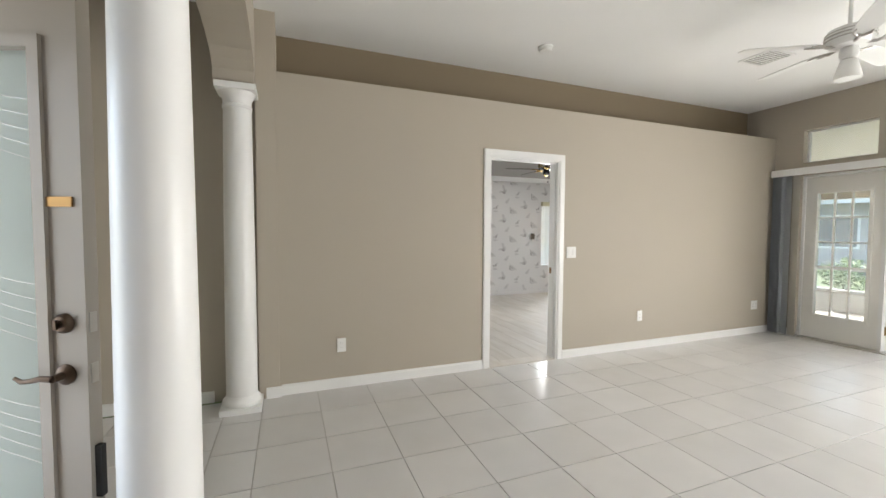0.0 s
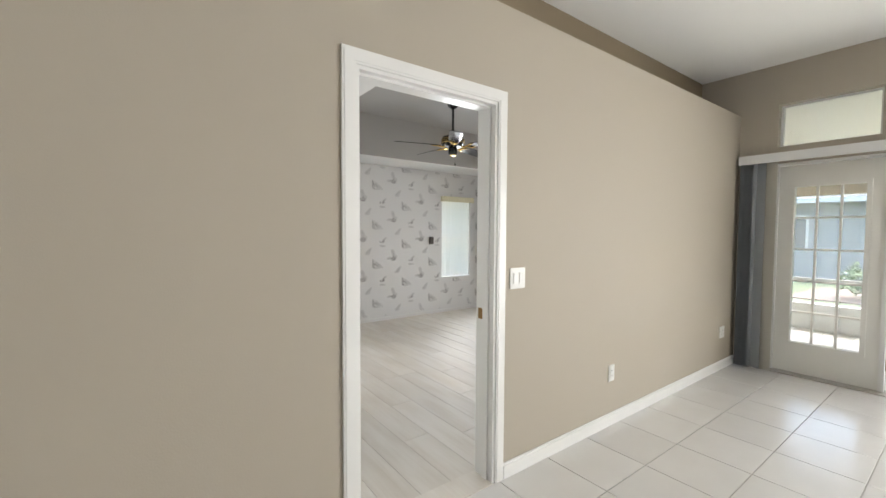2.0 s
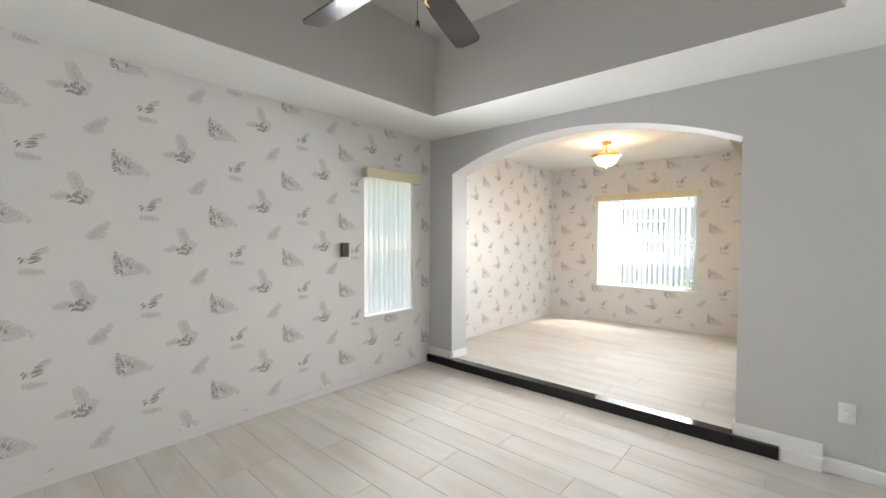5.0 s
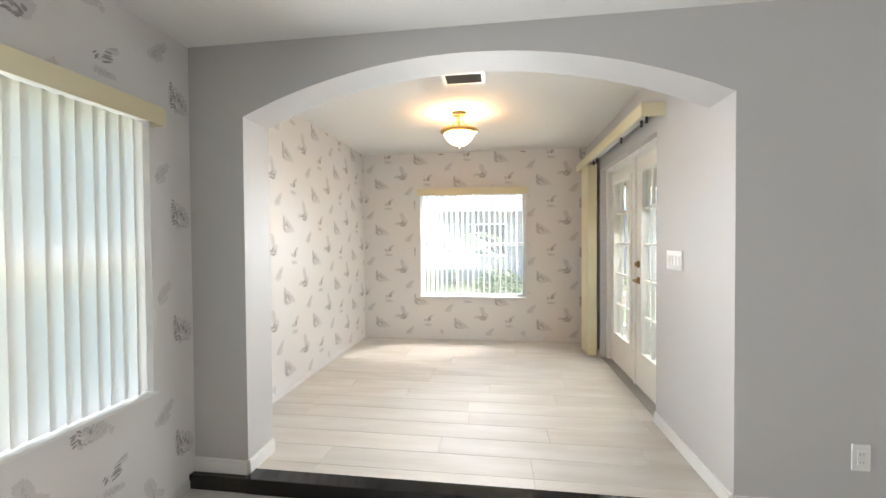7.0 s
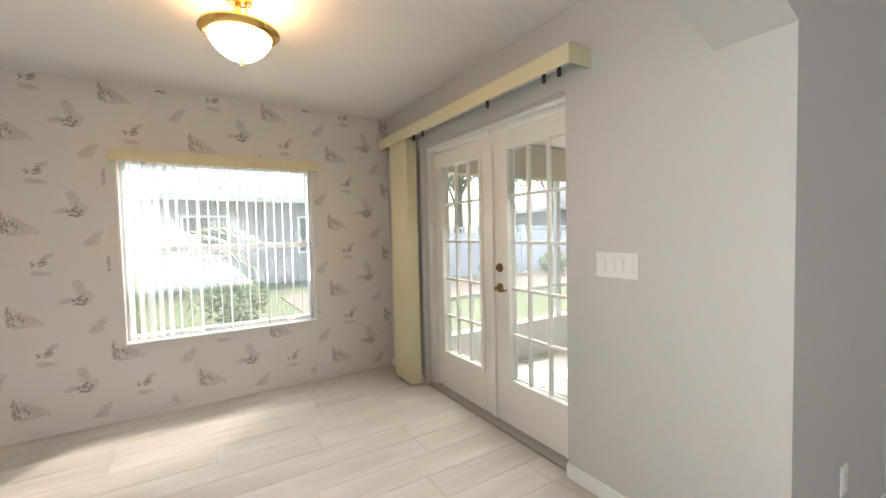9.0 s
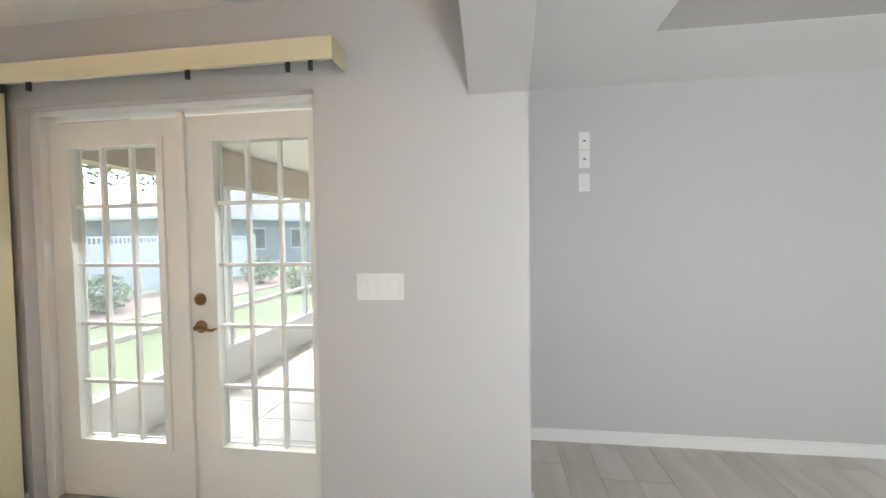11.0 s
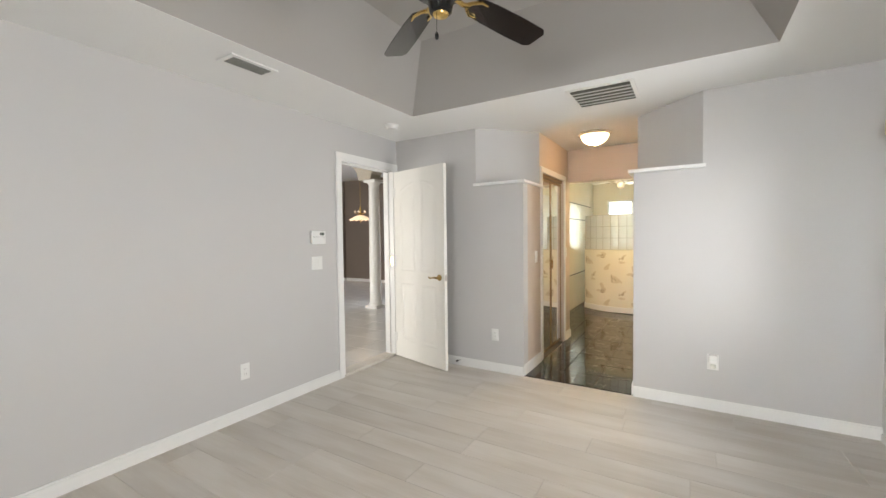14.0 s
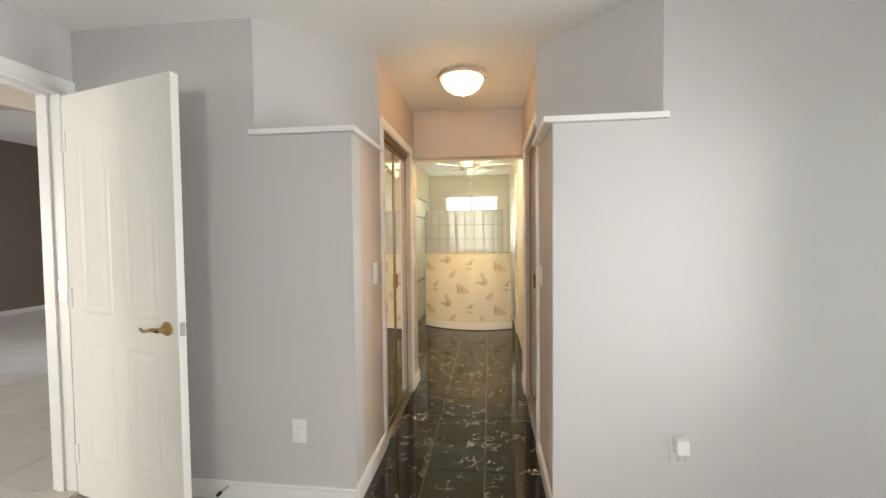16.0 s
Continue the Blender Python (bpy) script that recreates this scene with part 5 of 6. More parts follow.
wall_plate("switch", on_wall(2.79, HY1, 1.07, "-y"), "white rocker switch in the closet hallway")
wall_plate("switch", on_wall(2.84, HY0, 1.09, "+y"), "white rocker switch in the closet hallway")
wall_plate("switch", on_wall(1.70, HY0, 1.09, "+y"), "white rocker switch near the bathroom")

# curved shower wall with glass blocks
R, cx, cy = 1.02, -1.42, 5.26
a0, a1 = radians(-44), radians(30)
ablock = radians(23)


def curved(r0, r1, z0, z1, n=18, b0=a0, b1=a1):
    bm = bmesh.new()
    pts = [(cx + r0 * math.cos(b0 + (b1 - b0) * k / n), cy + r0 * math.sin(b0 + (b1 - b0) * k / n)) for k in range(n + 1)]
    pts += [(cx + r1 * math.cos(b1 - (b1 - b0) * k / n), cy + r1 * math.sin(b1 - (b1 - b0) * k / n)) for k in range(n + 1)]
    lo = [bm.verts.new((x, y, z0)) for x, y in pts]
    hi = [bm.verts.new((x, y, z1)) for x, y in pts]
    k = len(pts)
    for i in range(k):
        bm.faces.new((lo[i], lo[(i + 1) % k], hi[(i + 1) % k], hi[i]))
    for i in range(n):
        bm.faces.new((lo[i], lo[i + 1], lo[k - 2 - i], lo[k - 1 - i]))
        bm.faces.new((hi[i], hi[i + 1], hi[k - 2 - i], hi[k - 1 - i]))
    return bm


sh = thing("shower_wall", "curved cream papered half wall topped with glass blocks", "shower wall", kind="structure")
part("half_wall", curved(R, R - 0.12, 0, 1.03), BATHPAPER, sh)
part("base", curved(R + 0.012, R, 0, 0.09), WHITE, sh)
part("cap", curved(R + 0.01, R - 0.13, 1.03, 1.045), BATHTILE, sh)
nb = 9
for k in range(nb):
    b0 = a0 + (ablock - a0) * k / nb + 0.004
    b1 = a0 + (ablock - a0) * (k + 1) / nb - 0.004
    for j in range(3):
        part("glass_block", curved(R - 0.015, R - 0.105, 1.05 + 0.195 * j, 1.05 + 0.195 * j + 0.187, 3, b0, b1), BLOCK, sh)
for k in range(nb + 1):
    w = a0 + (ablock - a0) * k / nb
    part("upright_joint", curved(R - 0.012, R - 0.108, 1.045, 1.635, 1, w - 0.0042, w + 0.0042), GROUT, sh)
for j in range(4):
    part("bed_joint", curved(R - 0.013, R - 0.107, 1.041 + 0.195 * j, 1.050 + 0.195 * j, 18, a0, ablock), GROUT, sh)
wb = thing("window_9", "bright frosted bathroom window", "window", kind="structure")
part("window_frame", boxes_bm((-2.27, -2.22, 4.68, 4.71, 1.0, 2.0), (-2.27, -2.22, 5.60, 5.63, 1.0, 2.0), (-2.27, -2.22, 4.71, 5.60, 1.0, 1.03), (-2.27, -2.22, 4.71, 5.60, 1.97, 2.0), (-2.26, -2.23, 5.14, 5.17, 1.03, 1.97)), VINYL, wb)
part("pane", box_bm(-2.25, -2.244, 4.71, 5.60, 1.03, 1.97), FROST, wb, "frosted glass")
for z in (0.60, 1.58, 1.86):
    struct("tile_stripe", box_bm(-1.9, 1.05, 4.398, 4.404, z - 0.008, z + 0.008), SLOT, "thin black tile stripe on the bathroom wall", "trim")
bd = thing("door_4", "cream painted bathroom door with hinges", "door", kind="structure")
part("casing", boxes_bm((-1.12, -1.05, 5.81, 5.83, 0, 2.07), (-0.33, -0.26, 5.81, 5.83, 0, 2.07), (-1.05, -0.33, 5.81, 5.83, 2.0, 2.07)), WHITE, bd)
part("slab", box_bm(-1.05, -0.33, 5.815, 5.829, 0.01, 2.0), DOORW, bd)
for z in (0.25, 1.0, 1.8):
    hinge(bd, pose(-0.33, 5.812, z), BRASS)
ceiling_fan("white bathroom ceiling fan with a light", pose(0.2, 5.26, 2.36), 0.24, PLASTIC, PLASTIC, STEEL, [20, 92, 164, 236, 308], False, SHADE, 0.5)

# ---------------------------------------------------------------- porch and garden
XP = 10.18
struct("porch_slab", box_bm(EW, XP + 0.12, -6.2, YS - 0.15, -0.13, -0.022), GROUT, "concrete porch slab", "floor")
struct("porch_knee_wall", box_bm(XP, XP + 0.12, -6.2, YS - 0.15, -0.02, 0.36), VINYL, "white low wall under the porch screen", "wall")
struct("porch_header", box_bm(XP - 0.02, XP + 0.14, -6.2, YS - 0.15, 1.90, 2.24), STUCCO, "beige beam over the porch screen", "beam")
struct("ceiling_porch", prism([(EW, 2.72), (XP + 0.5, 2.17), (XP + 0.5, 2.29), (EW, 2.84)], "y", -6.2, YS - 0.15), PORCHTOP, "cream sloping porch ceiling", "ceiling")
struct("wall_porch_end", box_bm(EW, XP + 0.12, -6.35, -6.2, -0.1, 2.8), STUCCO, "beige stucco wall closing the porch", "wall")
sc = thing("porch_screen", "white aluminium screen frame around the porch", "screen")
for y in (4.24, 2.55, 1.0, -0.6, -2.2, -3.8, -5.4):
    part("post", box_bm(XP + 0.03, XP + 0.09, y - 0.03, y + 0.03, 0.36, 1.90, bevel=0.004), VINYL, sc)
part("rail", box_bm(XP + 0.04, XP + 0.08, -6.2, YS - 0.15, 0.685, 0.725), VINYL, sc)
hs = thing("house", "grey neighbouring house with a shingled hip roof", "house", pose(24.5, 4.2, -0.14, 0, 0, 8))
part("wall", box_bm(-4, 4, -6, 6, 0, 2.7), HOUSE, hs)
bm = bmesh.new()
vs = [bm.verts.new(c) for c in ((-4.6, -6.6, 2.6), (4.6, -6.6, 2.6), (4.6, 6.6, 2.6), (-4.6, 6.6, 2.6), (0, -2.4, 4.6), (0, 2.4, 4.6))]
for q in ((0, 1, 4), (1, 2, 5, 4), (2, 3, 5), (3, 0, 4, 5), (3, 2, 1, 0)):
    bm.faces.new([vs[i] for i in q])
part("roof", bm, SHINGLE, hs)
part("fascia", boxes_bm((-4.62, -4.58, -6.62, 6.62, 2.48, 2.62), (-4.6, 4.6, -6.64, -6.60, 2.48, 2.62), (-4.6, 4.6, 6.60, 6.64, 2.48, 2.62)), VINYL, hs)
for y in (-4, -1, 2.2, 4.6):
    w = part("window", boxes_bm((-4.03, -3.99, y - 0.6, y + 0.6, 0.9, 2.1)), VINYL, hs)
    part("pane", boxes_bm((-4.045, -4.03, y - 0.53, y + 0.53, 0.97, 2.03)), DARKGLASS, w)
part("mesh_cloth", box_bm(XP + 0.058, XP + 0.061, -6.2, YS - 0.15, 0.36, 1.90), MESH, sc, "fine pale insect mesh").visible_shadow = False
hs2 = copy_thing(hs, pose(24.0, -17, -0.14, 0, 0, -12))

fn = thing("garden_fence", "white vinyl privacy fence with posts along the lawn", "fence")
for k in range(7):
    y = -9.0 + 1.8 * k
    part("post", box_bm(17.42, 17.55, y - 0.065, y + 0.065, -0.14, 1.55, bevel=0.01), VINYL, fn)
    if k < 6:
        part("fence_panel", box_bm(17.46, 17.51, y + 0.065, y + 1.735, -0.05, 1.30), VINYL, fn)
        bm = bmesh.new()
        for j in range(14):
            add_box(bm, 17.47, 17.50, y + 0.10 + 0.117 * j, y + 0.135 + 0.117 * j, 1.30, 1.44)
        add_box(bm, 17.46, 17.51, y + 0.065, y + 1.735, 1.44, 1.49)
        part("lattice", bm, VINYL, fn)


def foliage(bm, centre, radius, count, size, squash=0.8):
    for _ in range(count):
        while True:
            p = Vector((random.uniform(-1, 1), random.uniform(-1, 1), random.uniform(-1, 1)))
            if 0.25 < p.length < 1 and noise.noise(p * 2.1 + Vector(centre)) > -0.22:
                break
        c = Vector(centre) + Vector((p.x * radius, p.y * radius, p.z * radius * squash))
        u = Vector((random.uniform(-1, 1), random.uniform(-1, 1), random.uniform(-0.8, 0.5))).normalized()
        w = u.orthogonal().normalized()
        w.rotate(Matrix.Rotation(random.uniform(0, 6.28), 3, u))
        s = size * random.uniform(0.6, 1.3)
        a, b_, d, e = c - u * s, c + w * s * 0.38, c + u * s, c - w * s * 0.38
        bm.faces.new([bm.verts.new(q) for q in (a, b_, d, e)])


def tree(x, y, h, crown, label, leaf=LEAF):
    ob = thing("tree", label, "tree", pose(x, y, -0.14), "garden trees")
    bm = bmesh.new()
    add_tube(bm, [(0, 0, 0), (0.08, 0.03, h * 0.25), (-0.03, 0.07, h * 0.5), (0.05, 0, h * 0.8)], [0.17, 0.13, 0.10, 0.05], 10)
    tips = []
    for k in range(7):
        a = k * 2.4
        q = Vector((math.cos(a) * crown * 0.65, math.sin(a) * crown * 0.65, h * (0.62 + 0.06 * (k % 4))))
        add_tube(bm, [(0.03, 0.03, h * (0.34 + 0.04 * k)), q * 0.5 + Vector((0, 0, h * 0.26)), q], [0.06, 0.04, 0.015], 7)
        tips.append(q)
    part("trunk", bm, BARK, ob, smooth=True)
    bm = bmesh.new()
    for q in tips + [Vector((0, 0, h * 0.92))]:
        foliage(bm, q, crown * random.uniform(0.42, 0.6), 420, 0.11)
    part("crown", bm, leaf, ob)
    return ob


def bush(x, y, r, label, leaf=LEAF2, size=0.07, n=700):
    ob = thing("bush", label, "bush", pose(x, y, -0.14), "garden bushes")
    bm = bmesh.new()
    for k in range(5):
        a = k * 1.26
        add_tube(bm, [(0, 0, 0), (math.cos(a) * r * 0.3, math.sin(a) * r * 0.3, r * 0.6)], [0.02, 0.008], 6)
    part("stems", bm, BARK, ob)
    bm = bmesh.new()
    foliage(bm, (0, 0, r * 0.75), r, n, size, 0.75)
    part("leaves", bm, leaf, ob)
    return ob


def palm(x, y, h, label):
    ob = thing("palm", label, "palm", pose(x, y, -0.14), "garden palms")
    bm = bmesh.new()
    for k in range(5):
        a = k * 1.3
        add_tube(bm, [(0.1 * math.cos(a), 0.1 * math.sin(a), 0), (0.22 * math.cos(a), 0.22 * math.sin(a), h * 0.55)], [0.035, 0.02], 7)
    part("stems", bm, LEAF2, ob, smooth=True)
    for k in range(16):
        a = k * 2.399
        bm = bmesh.new()
        ln = random.uniform(0.9, 1.35)
        lift = random.uniform(0.25, 1.0)
        mid = []
        for i in range(10):
            f = i / 9
            mid.append(Vector((0.2 * math.cos(a) + math.cos(a) * ln * f, 0.2 * math.sin(a) + math.sin(a) * ln * f, h * 0.5 + ln * (lift * f - 0.75 * f * f))))
        add_tube(bm, mid, 0.006, 5)
        side = Vector((-math.sin(a), math.cos(a), 0))
        for i in range(1, 10):
            for s in (-1, 1):
                for o in (0, 0.5):
                    p = mid[i].lerp(mid[i - 1], o)
                    lf = 0.34 * (1 - abs(i / 9 - 0.45) * 1.1)
                    q = p + side * s * lf + (mid[i] - mid[i - 1]).normalized() * lf * 0.55 - Vector((0, 0, 0.10))
                    t_ = (mid[i] - mid[i - 1]).normalized() * 0.016
                    bm.faces.new([bm.verts.new(v) for v in (p - t_, p + t_, q)])
        part("frond", bm, LEAF2, ob)
    return ob


struct("garden_bed", box_bm(14.6, 17.3, -8.5, 4.4, -0.139, -0.11), MULCH, "reddish mulch planting bed along the fence", "garden bed")
palm(12.4, 6.75, 2.6, "green clumping palm outside the alcove window")
palm(12.9, 7.6, 3.0, "green clumping palm outside the alcove window")
bush(14.6, 5.55, 0.55, "low yellow-green shrub on the lawn")
for x, y, r in ((15.6, -6.4, 0.6), (16.3, -3.9, 0.5), (15.9, -1.2, 0.55), (16.2, 1.1, 0.5), (15.4, 3.1, 0.6), (13.2, -4.6, 0.5)):
    bush(x, y, r, "leafy green shrub in the mulch bed")
tree(20.5, -3.0, 6.5, 2.6, "broad green shade tree beyond the fence")
tree(19.5, 9.6, 6.0, 2.4, "broad green shade tree beyond the lawn")
tree(21.5, -9.5, 7.5, 2.9, "broad green shade tree beyond the fence")
tree(14.5, 10.5, 5.0, 2.2, "leafy tree beside the house", LEAF2)
tree(30.0, 1.0, 9.0, 3.5, "tall tree behind the neighbouring house")
tree(30.0, 12.0, 9.0, 3.5, "tall tree behind the neighbouring house")
tree(29.0, -9.0, 9.0, 3.5, "tall tree behind the neighbouring house")


# ---------------------------------------------------------------- wallpaper print
def motif(kind):
    """Leaf strokes (u, v, length, angle, ink) that make one printed motif; metres about its middle."""
    rs = random.Random({"A": 3, "B": 5, "C": 8, "D": 11}[kind])
    out = []

    def dashes(x0, z0, x1, z1, n, ln, an, ink, wide=0.3, jit=10):
        for k in range(n):
            f = (k + 0.5) / n
            out.append((x0 + (x1 - x0) * f + rs.uniform(-0.003, 0.003), z0 + (z1 - z0) * f + rs.uniform(-0.003, 0.003), ln * rs.uniform(0.75, 1.2),
                        an + rs.uniform(-jit, jit), ink, wide))

    def feather(x0, z0, x1, z1, n, ln, ink, wide=0.42, open_=48):
        """Pairs of leaflets along a spine, longest in the middle: a serrated pale leaf."""
        d = math.degrees(math.atan2(z1 - z0, x1 - x0))
        for k in range(n):
            f = (k + 0.5) / n
            grow = 0.55 + 0.45 * math.sin(math.pi * min(1.0, f * 0.85 + 0.12))
            for side in (-1, 1):
                a = d + side * open_ * (1 - 0.45 * f) + rs.uniform(-6, 6)
                q = ln * grow * rs.uniform(0.85, 1.1)
                out.append((x0 + (x1 - x0) * f + 0.42 * q * math.cos(radians(a)), z0 + (z1 - z0) * f + 0.42 * q * math.sin(radians(a)), q, a, ink, wide))
        out.append((x1, z1, ln * 0.7, d, ink, wide))

    if kind == "A":
        feather(-0.058, 0.055, 0.095, -0.055, 8, 0.046, 2)
        feather(-0.055, -0.060, 0.060, -0.050, 6, 0.038, 2)
        feather(-0.056, -0.060, -0.062, 0.070, 6, 0.036, 2, 0.40, 38)
        feather(-0.050, 0.010, 0.050, -0.045, 6, 0.044, 2)
        dashes(-0.020, 0.028, 0.070, -0.040, 8, 0.026, 65, 1, 0.26, 14)
        dashes(-0.035, 0.015, 0.035, -0.040, 6, 0.024, 20, 1, 0.26, 16)
        dashes(-0.066, 0.074, -0.058, -0.062, 9, 0.024, 24, 0, 0.36, 14)
        dashes(-0.048, 0.040, -0.036, -0.060, 6, 0.026, -48, 0, 0.32, 12)
        dashes(-0.030, 0.020, 0.015, -0.030, 5, 0.024, 60, 0, 0.30, 14)
        dashes(-0.030, -0.060, 0.010, -0.062, 4, 0.020, 30, 1, 0.34, 16)
    elif kind == "B":
        feather(0.022, -0.012, -0.006, 0.082, 6, 0.056, 2)
        feather(0.000, 0.004, 0.062, -0.022, 5, 0.050, 2)
        feather(-0.015, -0.030, -0.088, -0.044, 5, 0.040, 2)
        feather(-0.026, -0.050, 0.046, -0.050, 5, 0.048, 2)
        dashes(0.000, 0.070, 0.020, 0.0, 6, 0.024, 50, 1, 0.26, 20)
        dashes(-0.080, -0.044, -0.030, -0.034, 5, 0.022, 30, 1, 0.30, 20)
        dashes(-0.036, -0.048, 0.024, -0.012, 6, 0.028, 75, 0, 0.36, 22)
        dashes(-0.024, -0.064, 0.030, -0.074, 5, 0.026, 20, 0, 0.36, 30)
        dashes(0.046, -0.030, 0.026, -0.066, 4, 0.026, -45, 0, 0.36, 25)
        dashes(-0.004, -0.044, 0.026, -0.038, 3, 0.022, -60, 0, 0.40, 25)
    elif kind == "C":
        feather(0.000, 0.025, 0.062, 0.066, 5, 0.032, 2)
        feather(-0.055, -0.050, 0.045, -0.058, 6, 0.034, 2)
        feather(-0.040, 0.005, 0.035, 0.012, 4, 0.028, 2)
        dashes(0.022, 0.046, 0.012, -0.008, 4, 0.050, 14, 0, 0.20, 6)
        dashes(-0.040, 0.020, -0.030, -0.006, 3, 0.030, 52, 0, 0.30, 8)
        dashes(0.020, 0.058, 0.056, 0.066, 3, 0.026, 45, 1, 0.30, 12)
        dashes(-0.040, -0.052, 0.030, -0.056, 5, 0.022, 60, 1, 0.26, 18)
    else:
        feather(-0.050, -0.040, 0.048, 0.052, 8, 0.046, 2)
        feather(-0.020, -0.040, 0.030, -0.010, 4, 0.034, 2)
        dashes(-0.040, -0.030, 0.036, 0.040, 8, 0.026, 80, 1, 0.22, 18)
        dashes(-0.020, -0.030, 0.050, 0.030, 6, 0.024, 20, 1, 0.22, 16)
    return out


MOTIFS = {k: motif(k) for k in "ABCD"}
LATTICE = (("A", 5.378, 1.458), ("B", 5.145, 1.281), ("C", 5.478, 1.190), ("D", 5.233, 1.045))
PX, PZ = 1.026, 0.5985


def print_sheet(name, u0, u1, z0, z1, holes, place, shift, inks=(INKD, INKM, INKL)):
    """All motifs on a papered wall between u0 and u1 along it; place(u, z) gives the point just off the wall."""
    bm = bmesh.new()
    for kind, mu, mz in LATTICE:
        for i in range(-8, 10):
            for half_ in (0, 1):
                cu = mu + shift + PX * (i + 0.5 * half_)
                if not u0 - 0.1 < cu < u1 + 0.1:
                    continue
                for j in range(-5, 6):
                    cz = mz + PZ * (j + 0.5 * half_)
                    for order, (u, v, ln, an, ink, wide) in enumerate(MOTIFS[kind]):
                        a = radians(an)
                        ca, sa = math.cos(a), math.sin(a)
                        pts = [(-ln / 2, 0), (-ln * 0.2, -ln * wide / 2), (ln * 0.25, -ln * wide * 0.42), (ln / 2, 0), (ln * 0.2, ln * wide / 2), (-ln * 0.25, ln * wide * 0.42)]
                        pts = [(cu + u + p * ca - q * sa, cz + v + p * sa + q * ca) for p, q in pts]
                        if any(p < u0 or p > u1 or q < z0 or q > z1 for p, q in pts):
                            continue
                        if any(h[0] < p < h[1] and h[2] < q < h[3] for p, q in pts for h in holes):
                            continue
                        off = 0.0006 + 0.00003 * order
                        f = bm.faces.new([bm.verts.new(place(p, q, off)) for p, q in pts])
                        f.material_index = ink
    me = finish(name, bm, inks)
    ob = new(name, me)
    return tagged(ob, "grey butterfly leaf print of the wallpaper", "wallpaper print", kind="structure")


print_sheet("wallpaper_print_north", XW + 0.01, XA0 - 0.01, 0.05, ZB - 0.005, [(W1[0] - 0.025, W1[1] + 0.025, WZ0 - 0.015, 1.96), (W2[0] - 0.025, W2[1] + 0.025, WZ0 - 0.015, 1.96)],
            lambda u, z, d: (u, YN - d, z), 0.0)
print_sheet("wallpaper_print_alcove_north", XA1 + 0.01, XE - 0.01, ZAF + 0.05, ZA - 0.005, [], lambda u, z, d: (u, YAN - d, z), 0.2)
print_sheet("wallpaper_print_alcove_east", YS + 0.01, YAN - 0.01, ZAF + 0.05, ZA - 0.005, [(AW[0] - 0.035, AW[1] + 0.035, AW[2] - 0.015, 1.975)],
            lambda u, z, d: (XE - d, YS + YAN - u, z), 0.35)

print_sheet("wallpaper_print_shower", R * a0, R * a1, 0.10, 1.02, [], lambda u, z, d: (cx + (R + d + 0.001) * math.cos(u / R), cy + (R + d + 0.001) * math.sin(u / R), z), 0.1, (BATHINK, PRINTB, PRINTB))

# ---------------------------------------------------------------- floor pieces, last
PIECES = {}


def piece(name, parent, x0, x1, y0, y1, z, material, gap=0.003, t=0.006):
    w, d = round(x1 - x0 - gap, 3), round(y1 - y0 - gap, 3)
    if w < 0.01 or d < 0.01:
        return
    key = (name, w, d)
    if key not in PIECES:
        bm = bmesh.new()
        e = 0.0015
        lo = [bm.verts.new((sx * w / 2, sy * d / 2, -t)) for sx, sy in ((-1, -1), (1, -1), (1, 1), (-1, 1))]
        md = [bm.verts.new((sx * w / 2, sy * d / 2, -e * 0.6)) for sx, sy in ((-1, -1), (1, -1), (1, 1), (-1, 1))]
        hi = [bm.verts.new((sx * (w / 2 - e), sy * (d / 2 - e), 0)) for sx, sy in ((-1, -1), (1, -1), (1, 1), (-1, 1))]
        for a, b_ in ((lo, md), (md, hi)):
            for i in range(4):
                bm.faces.new((a[i], a[(i + 1) % 4], b_[(i + 1) % 4], b_[i]))
        bm.faces.new(hi)
        PIECES[key] = finish(name, bm, material)
    o = new(name, PIECES[key])
    o.parent = parent
    o.matrix_local = pose((x0 + x1) / 2, (y0 + y1) / 2, z)


def tiled(parent, name, x0, x1, y0, y1, z, px, py, ox, oy, material, gap, skip=None):
    i0, j0 = math.floor((x0 - ox) / px), math.floor((y0 - oy) / py)
    i = i0
    while ox + i * px < x1:
        j = j0
        while oy + j * py < y1:
            a, b_ = max(x0, ox + i * px), min(x1, ox + (i + 1) * px)
            c, d = max(y0, oy + j * py), min(y1, oy + (j + 1) * py)
            if not (skip and skip((a + b_) / 2, (c + d) / 2)):
                piece(name, parent, a, b_, c, d, z, material, gap)
            j += 1
        i += 1


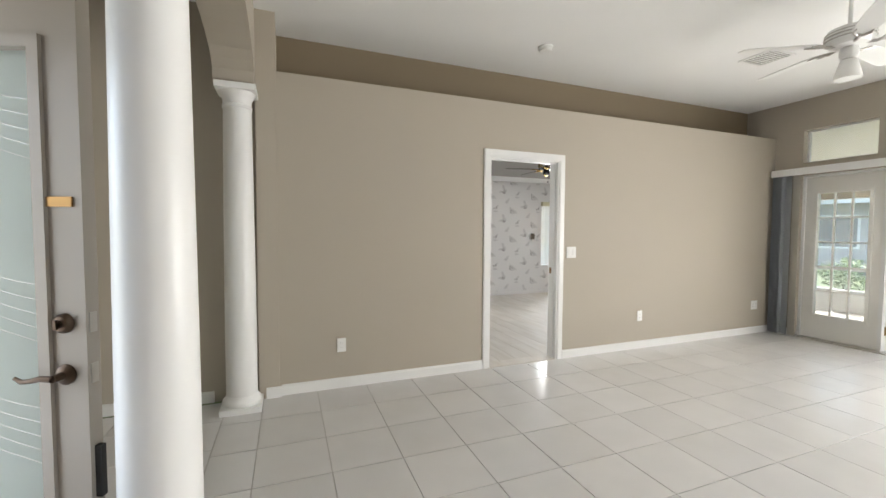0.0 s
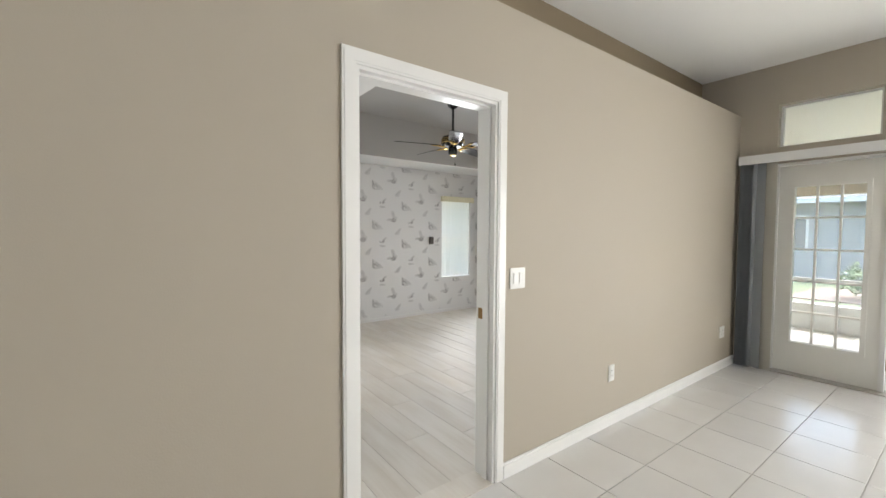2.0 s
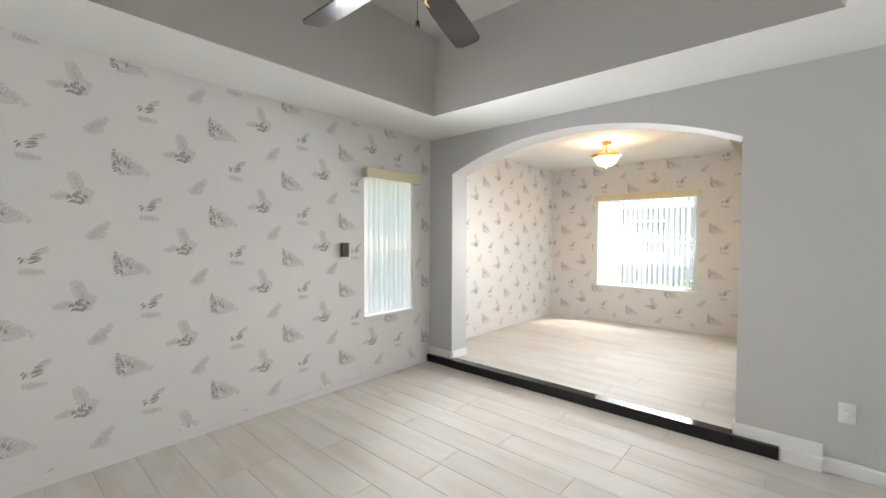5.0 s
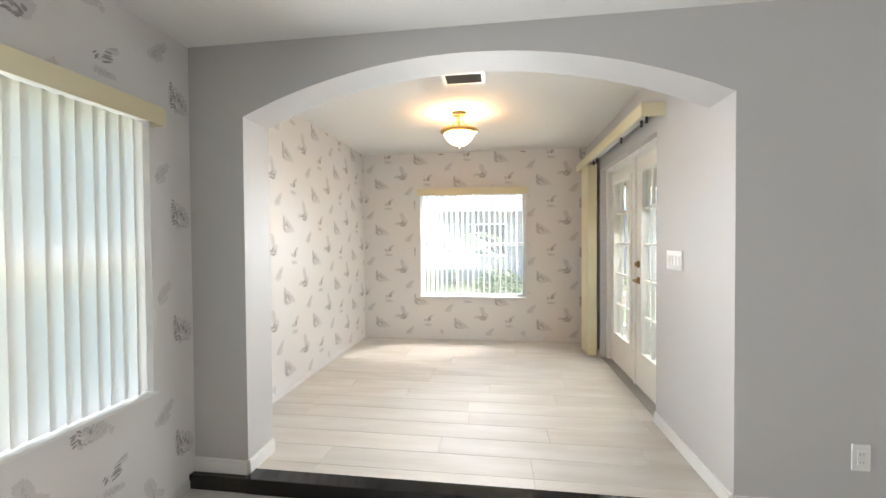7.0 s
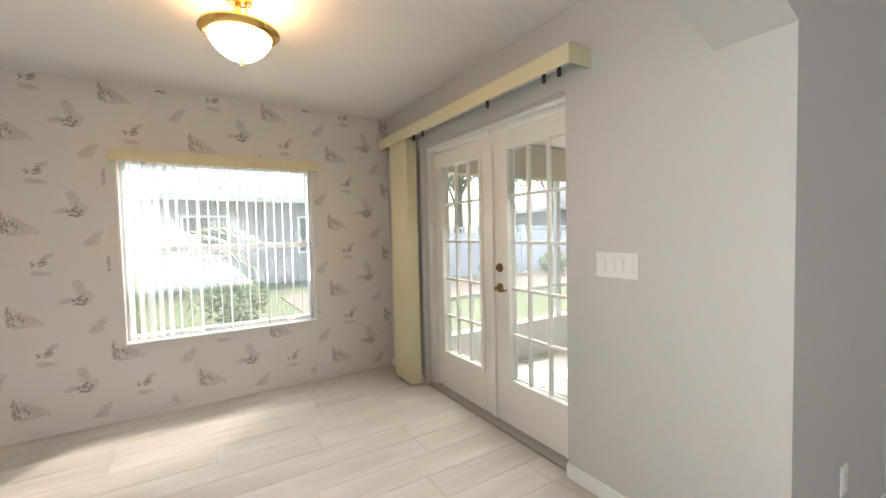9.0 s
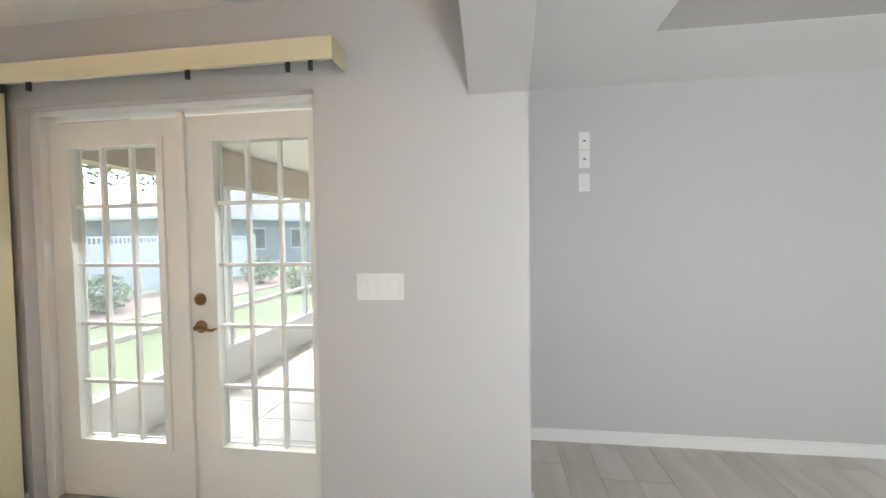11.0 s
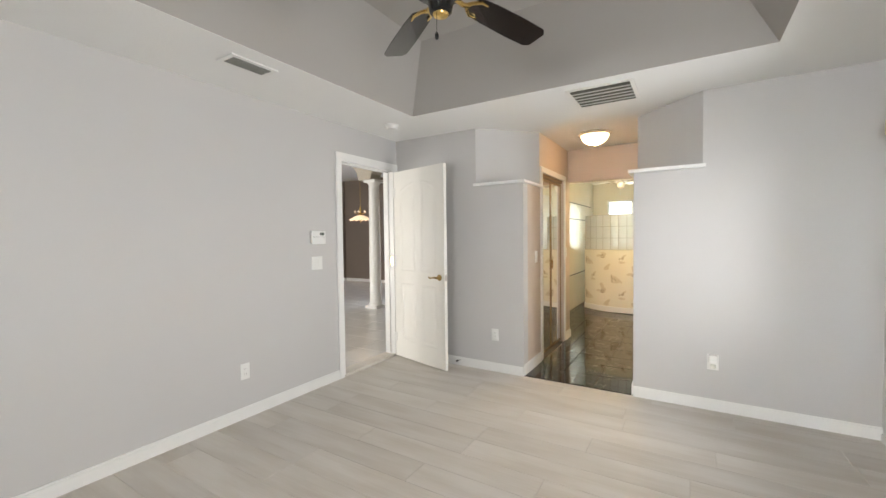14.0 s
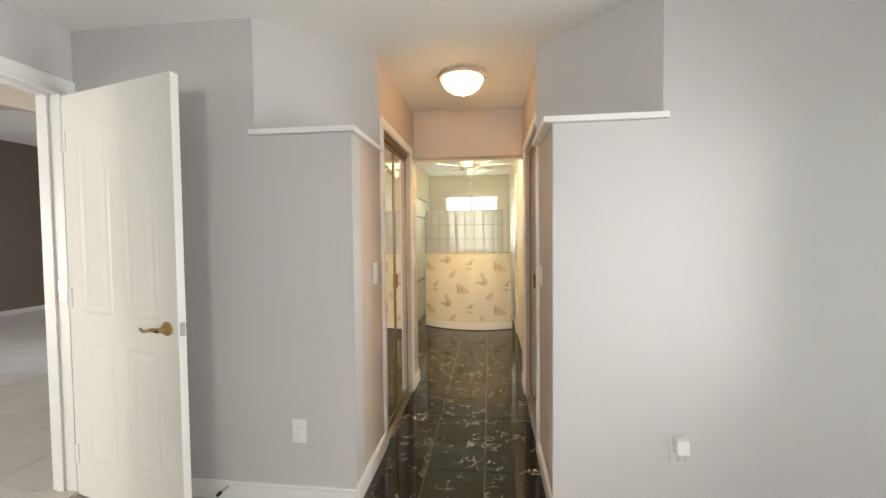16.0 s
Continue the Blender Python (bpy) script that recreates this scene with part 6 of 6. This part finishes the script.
fl = thing("floor_living", "glossy white square ceramic floor tiles", "floor", kind="structure")
tiled(fl, "tile", XC - 0.1, XL, -0.78, YL, 0.0, 0.402, 0.402, 2.075, 2.02, TILE, 0.005)
bm = bmesh.new()
for x0, x1, y0, y1 in ((-2.06, XC - 0.105, -2.72, YL), (XC - 0.1, XL, -2.785, -0.785)):
    i = 0
    while x0 + 0.402 * i < x1:
        j = 0
        while y0 + 0.402 * j < y1:
            add_box(bm, x0 + 0.402 * i, min(x1, x0 + 0.402 * (i + 1) - 0.005), y0 + 0.402 * j, min(y1, y0 + 0.402 * (j + 1) - 0.005), -0.006, 0.0)
            j += 1
        i += 1
tagged(part("far_tiles", bm, TILE, fl), kind="stuff")
bm = bmesh.new()
add_box(bm, -2.06, XL, -6.2, -2.79, -0.006, 0.0)
part("far_floor", bm, TILE, fl)


def planks(parent, x0, x1, y0, y1, z):
    w, ln = 0.197, 1.19
    i = math.floor((x0 - 8.42) / w)
    while 8.42 + i * w < x1:
        a, b_ = max(x0, 8.42 + i * w), min(x1, 8.42 + (i + 1) * w)
        off = (4.58 + 0.39 * ((i * 7) % 3) + 0.13 * ((i * 5) % 4)) % ln
        j = math.floor((y0 - off) / ln)
        while off + j * ln < y1:
            c, d = max(y0, off + j * ln), min(y1, off + (j + 1) * ln)
            piece("plank", parent, a, b_, c, d, z, PLANK, 0.0017)
            j += 1
        i += 1


fl = thing("floor_bedroom", "whitewashed wood-look floor planks", "floor", kind="structure")
planks(fl, XW, XA0 - 0.015, YB - 0.0, YN, ZF)
fl = thing("floor_alcove", "whitewashed wood-look floor planks", "floor", kind="structure")
planks(fl, XA0 + 0.048, XE, YS - 0.02, YAN, ZAF)
fl = thing("floor_hall", "polished black marble-look tiles with white veins", "floor", kind="structure")
tiled(fl, "tile", 1.5, XW - 0.002, HY0, HY1, -0.010, 0.33, 0.325, 2.87, 4.795, MARBLE, 0.004)
tiled(fl, "tile", -0.9, 1.5, 4.40, 5.83, -0.010, 0.33, 0.325, 2.87, 4.795, MARBLE, 0.004)
fl = thing("floor_porch", "pale grey porch pavers", "floor", kind="structure")
tiled(fl, "paver", EW, XP, -1.0, YS - 0.15, -0.012, 0.61, 0.305, EW, -1.0, PAVER, 0.008)
bm = bmesh.new()
add_box(bm, EW, XP, -6.2, -1.0, -0.018, -0.012)
part("far_pavers", bm, PAVER, fl)
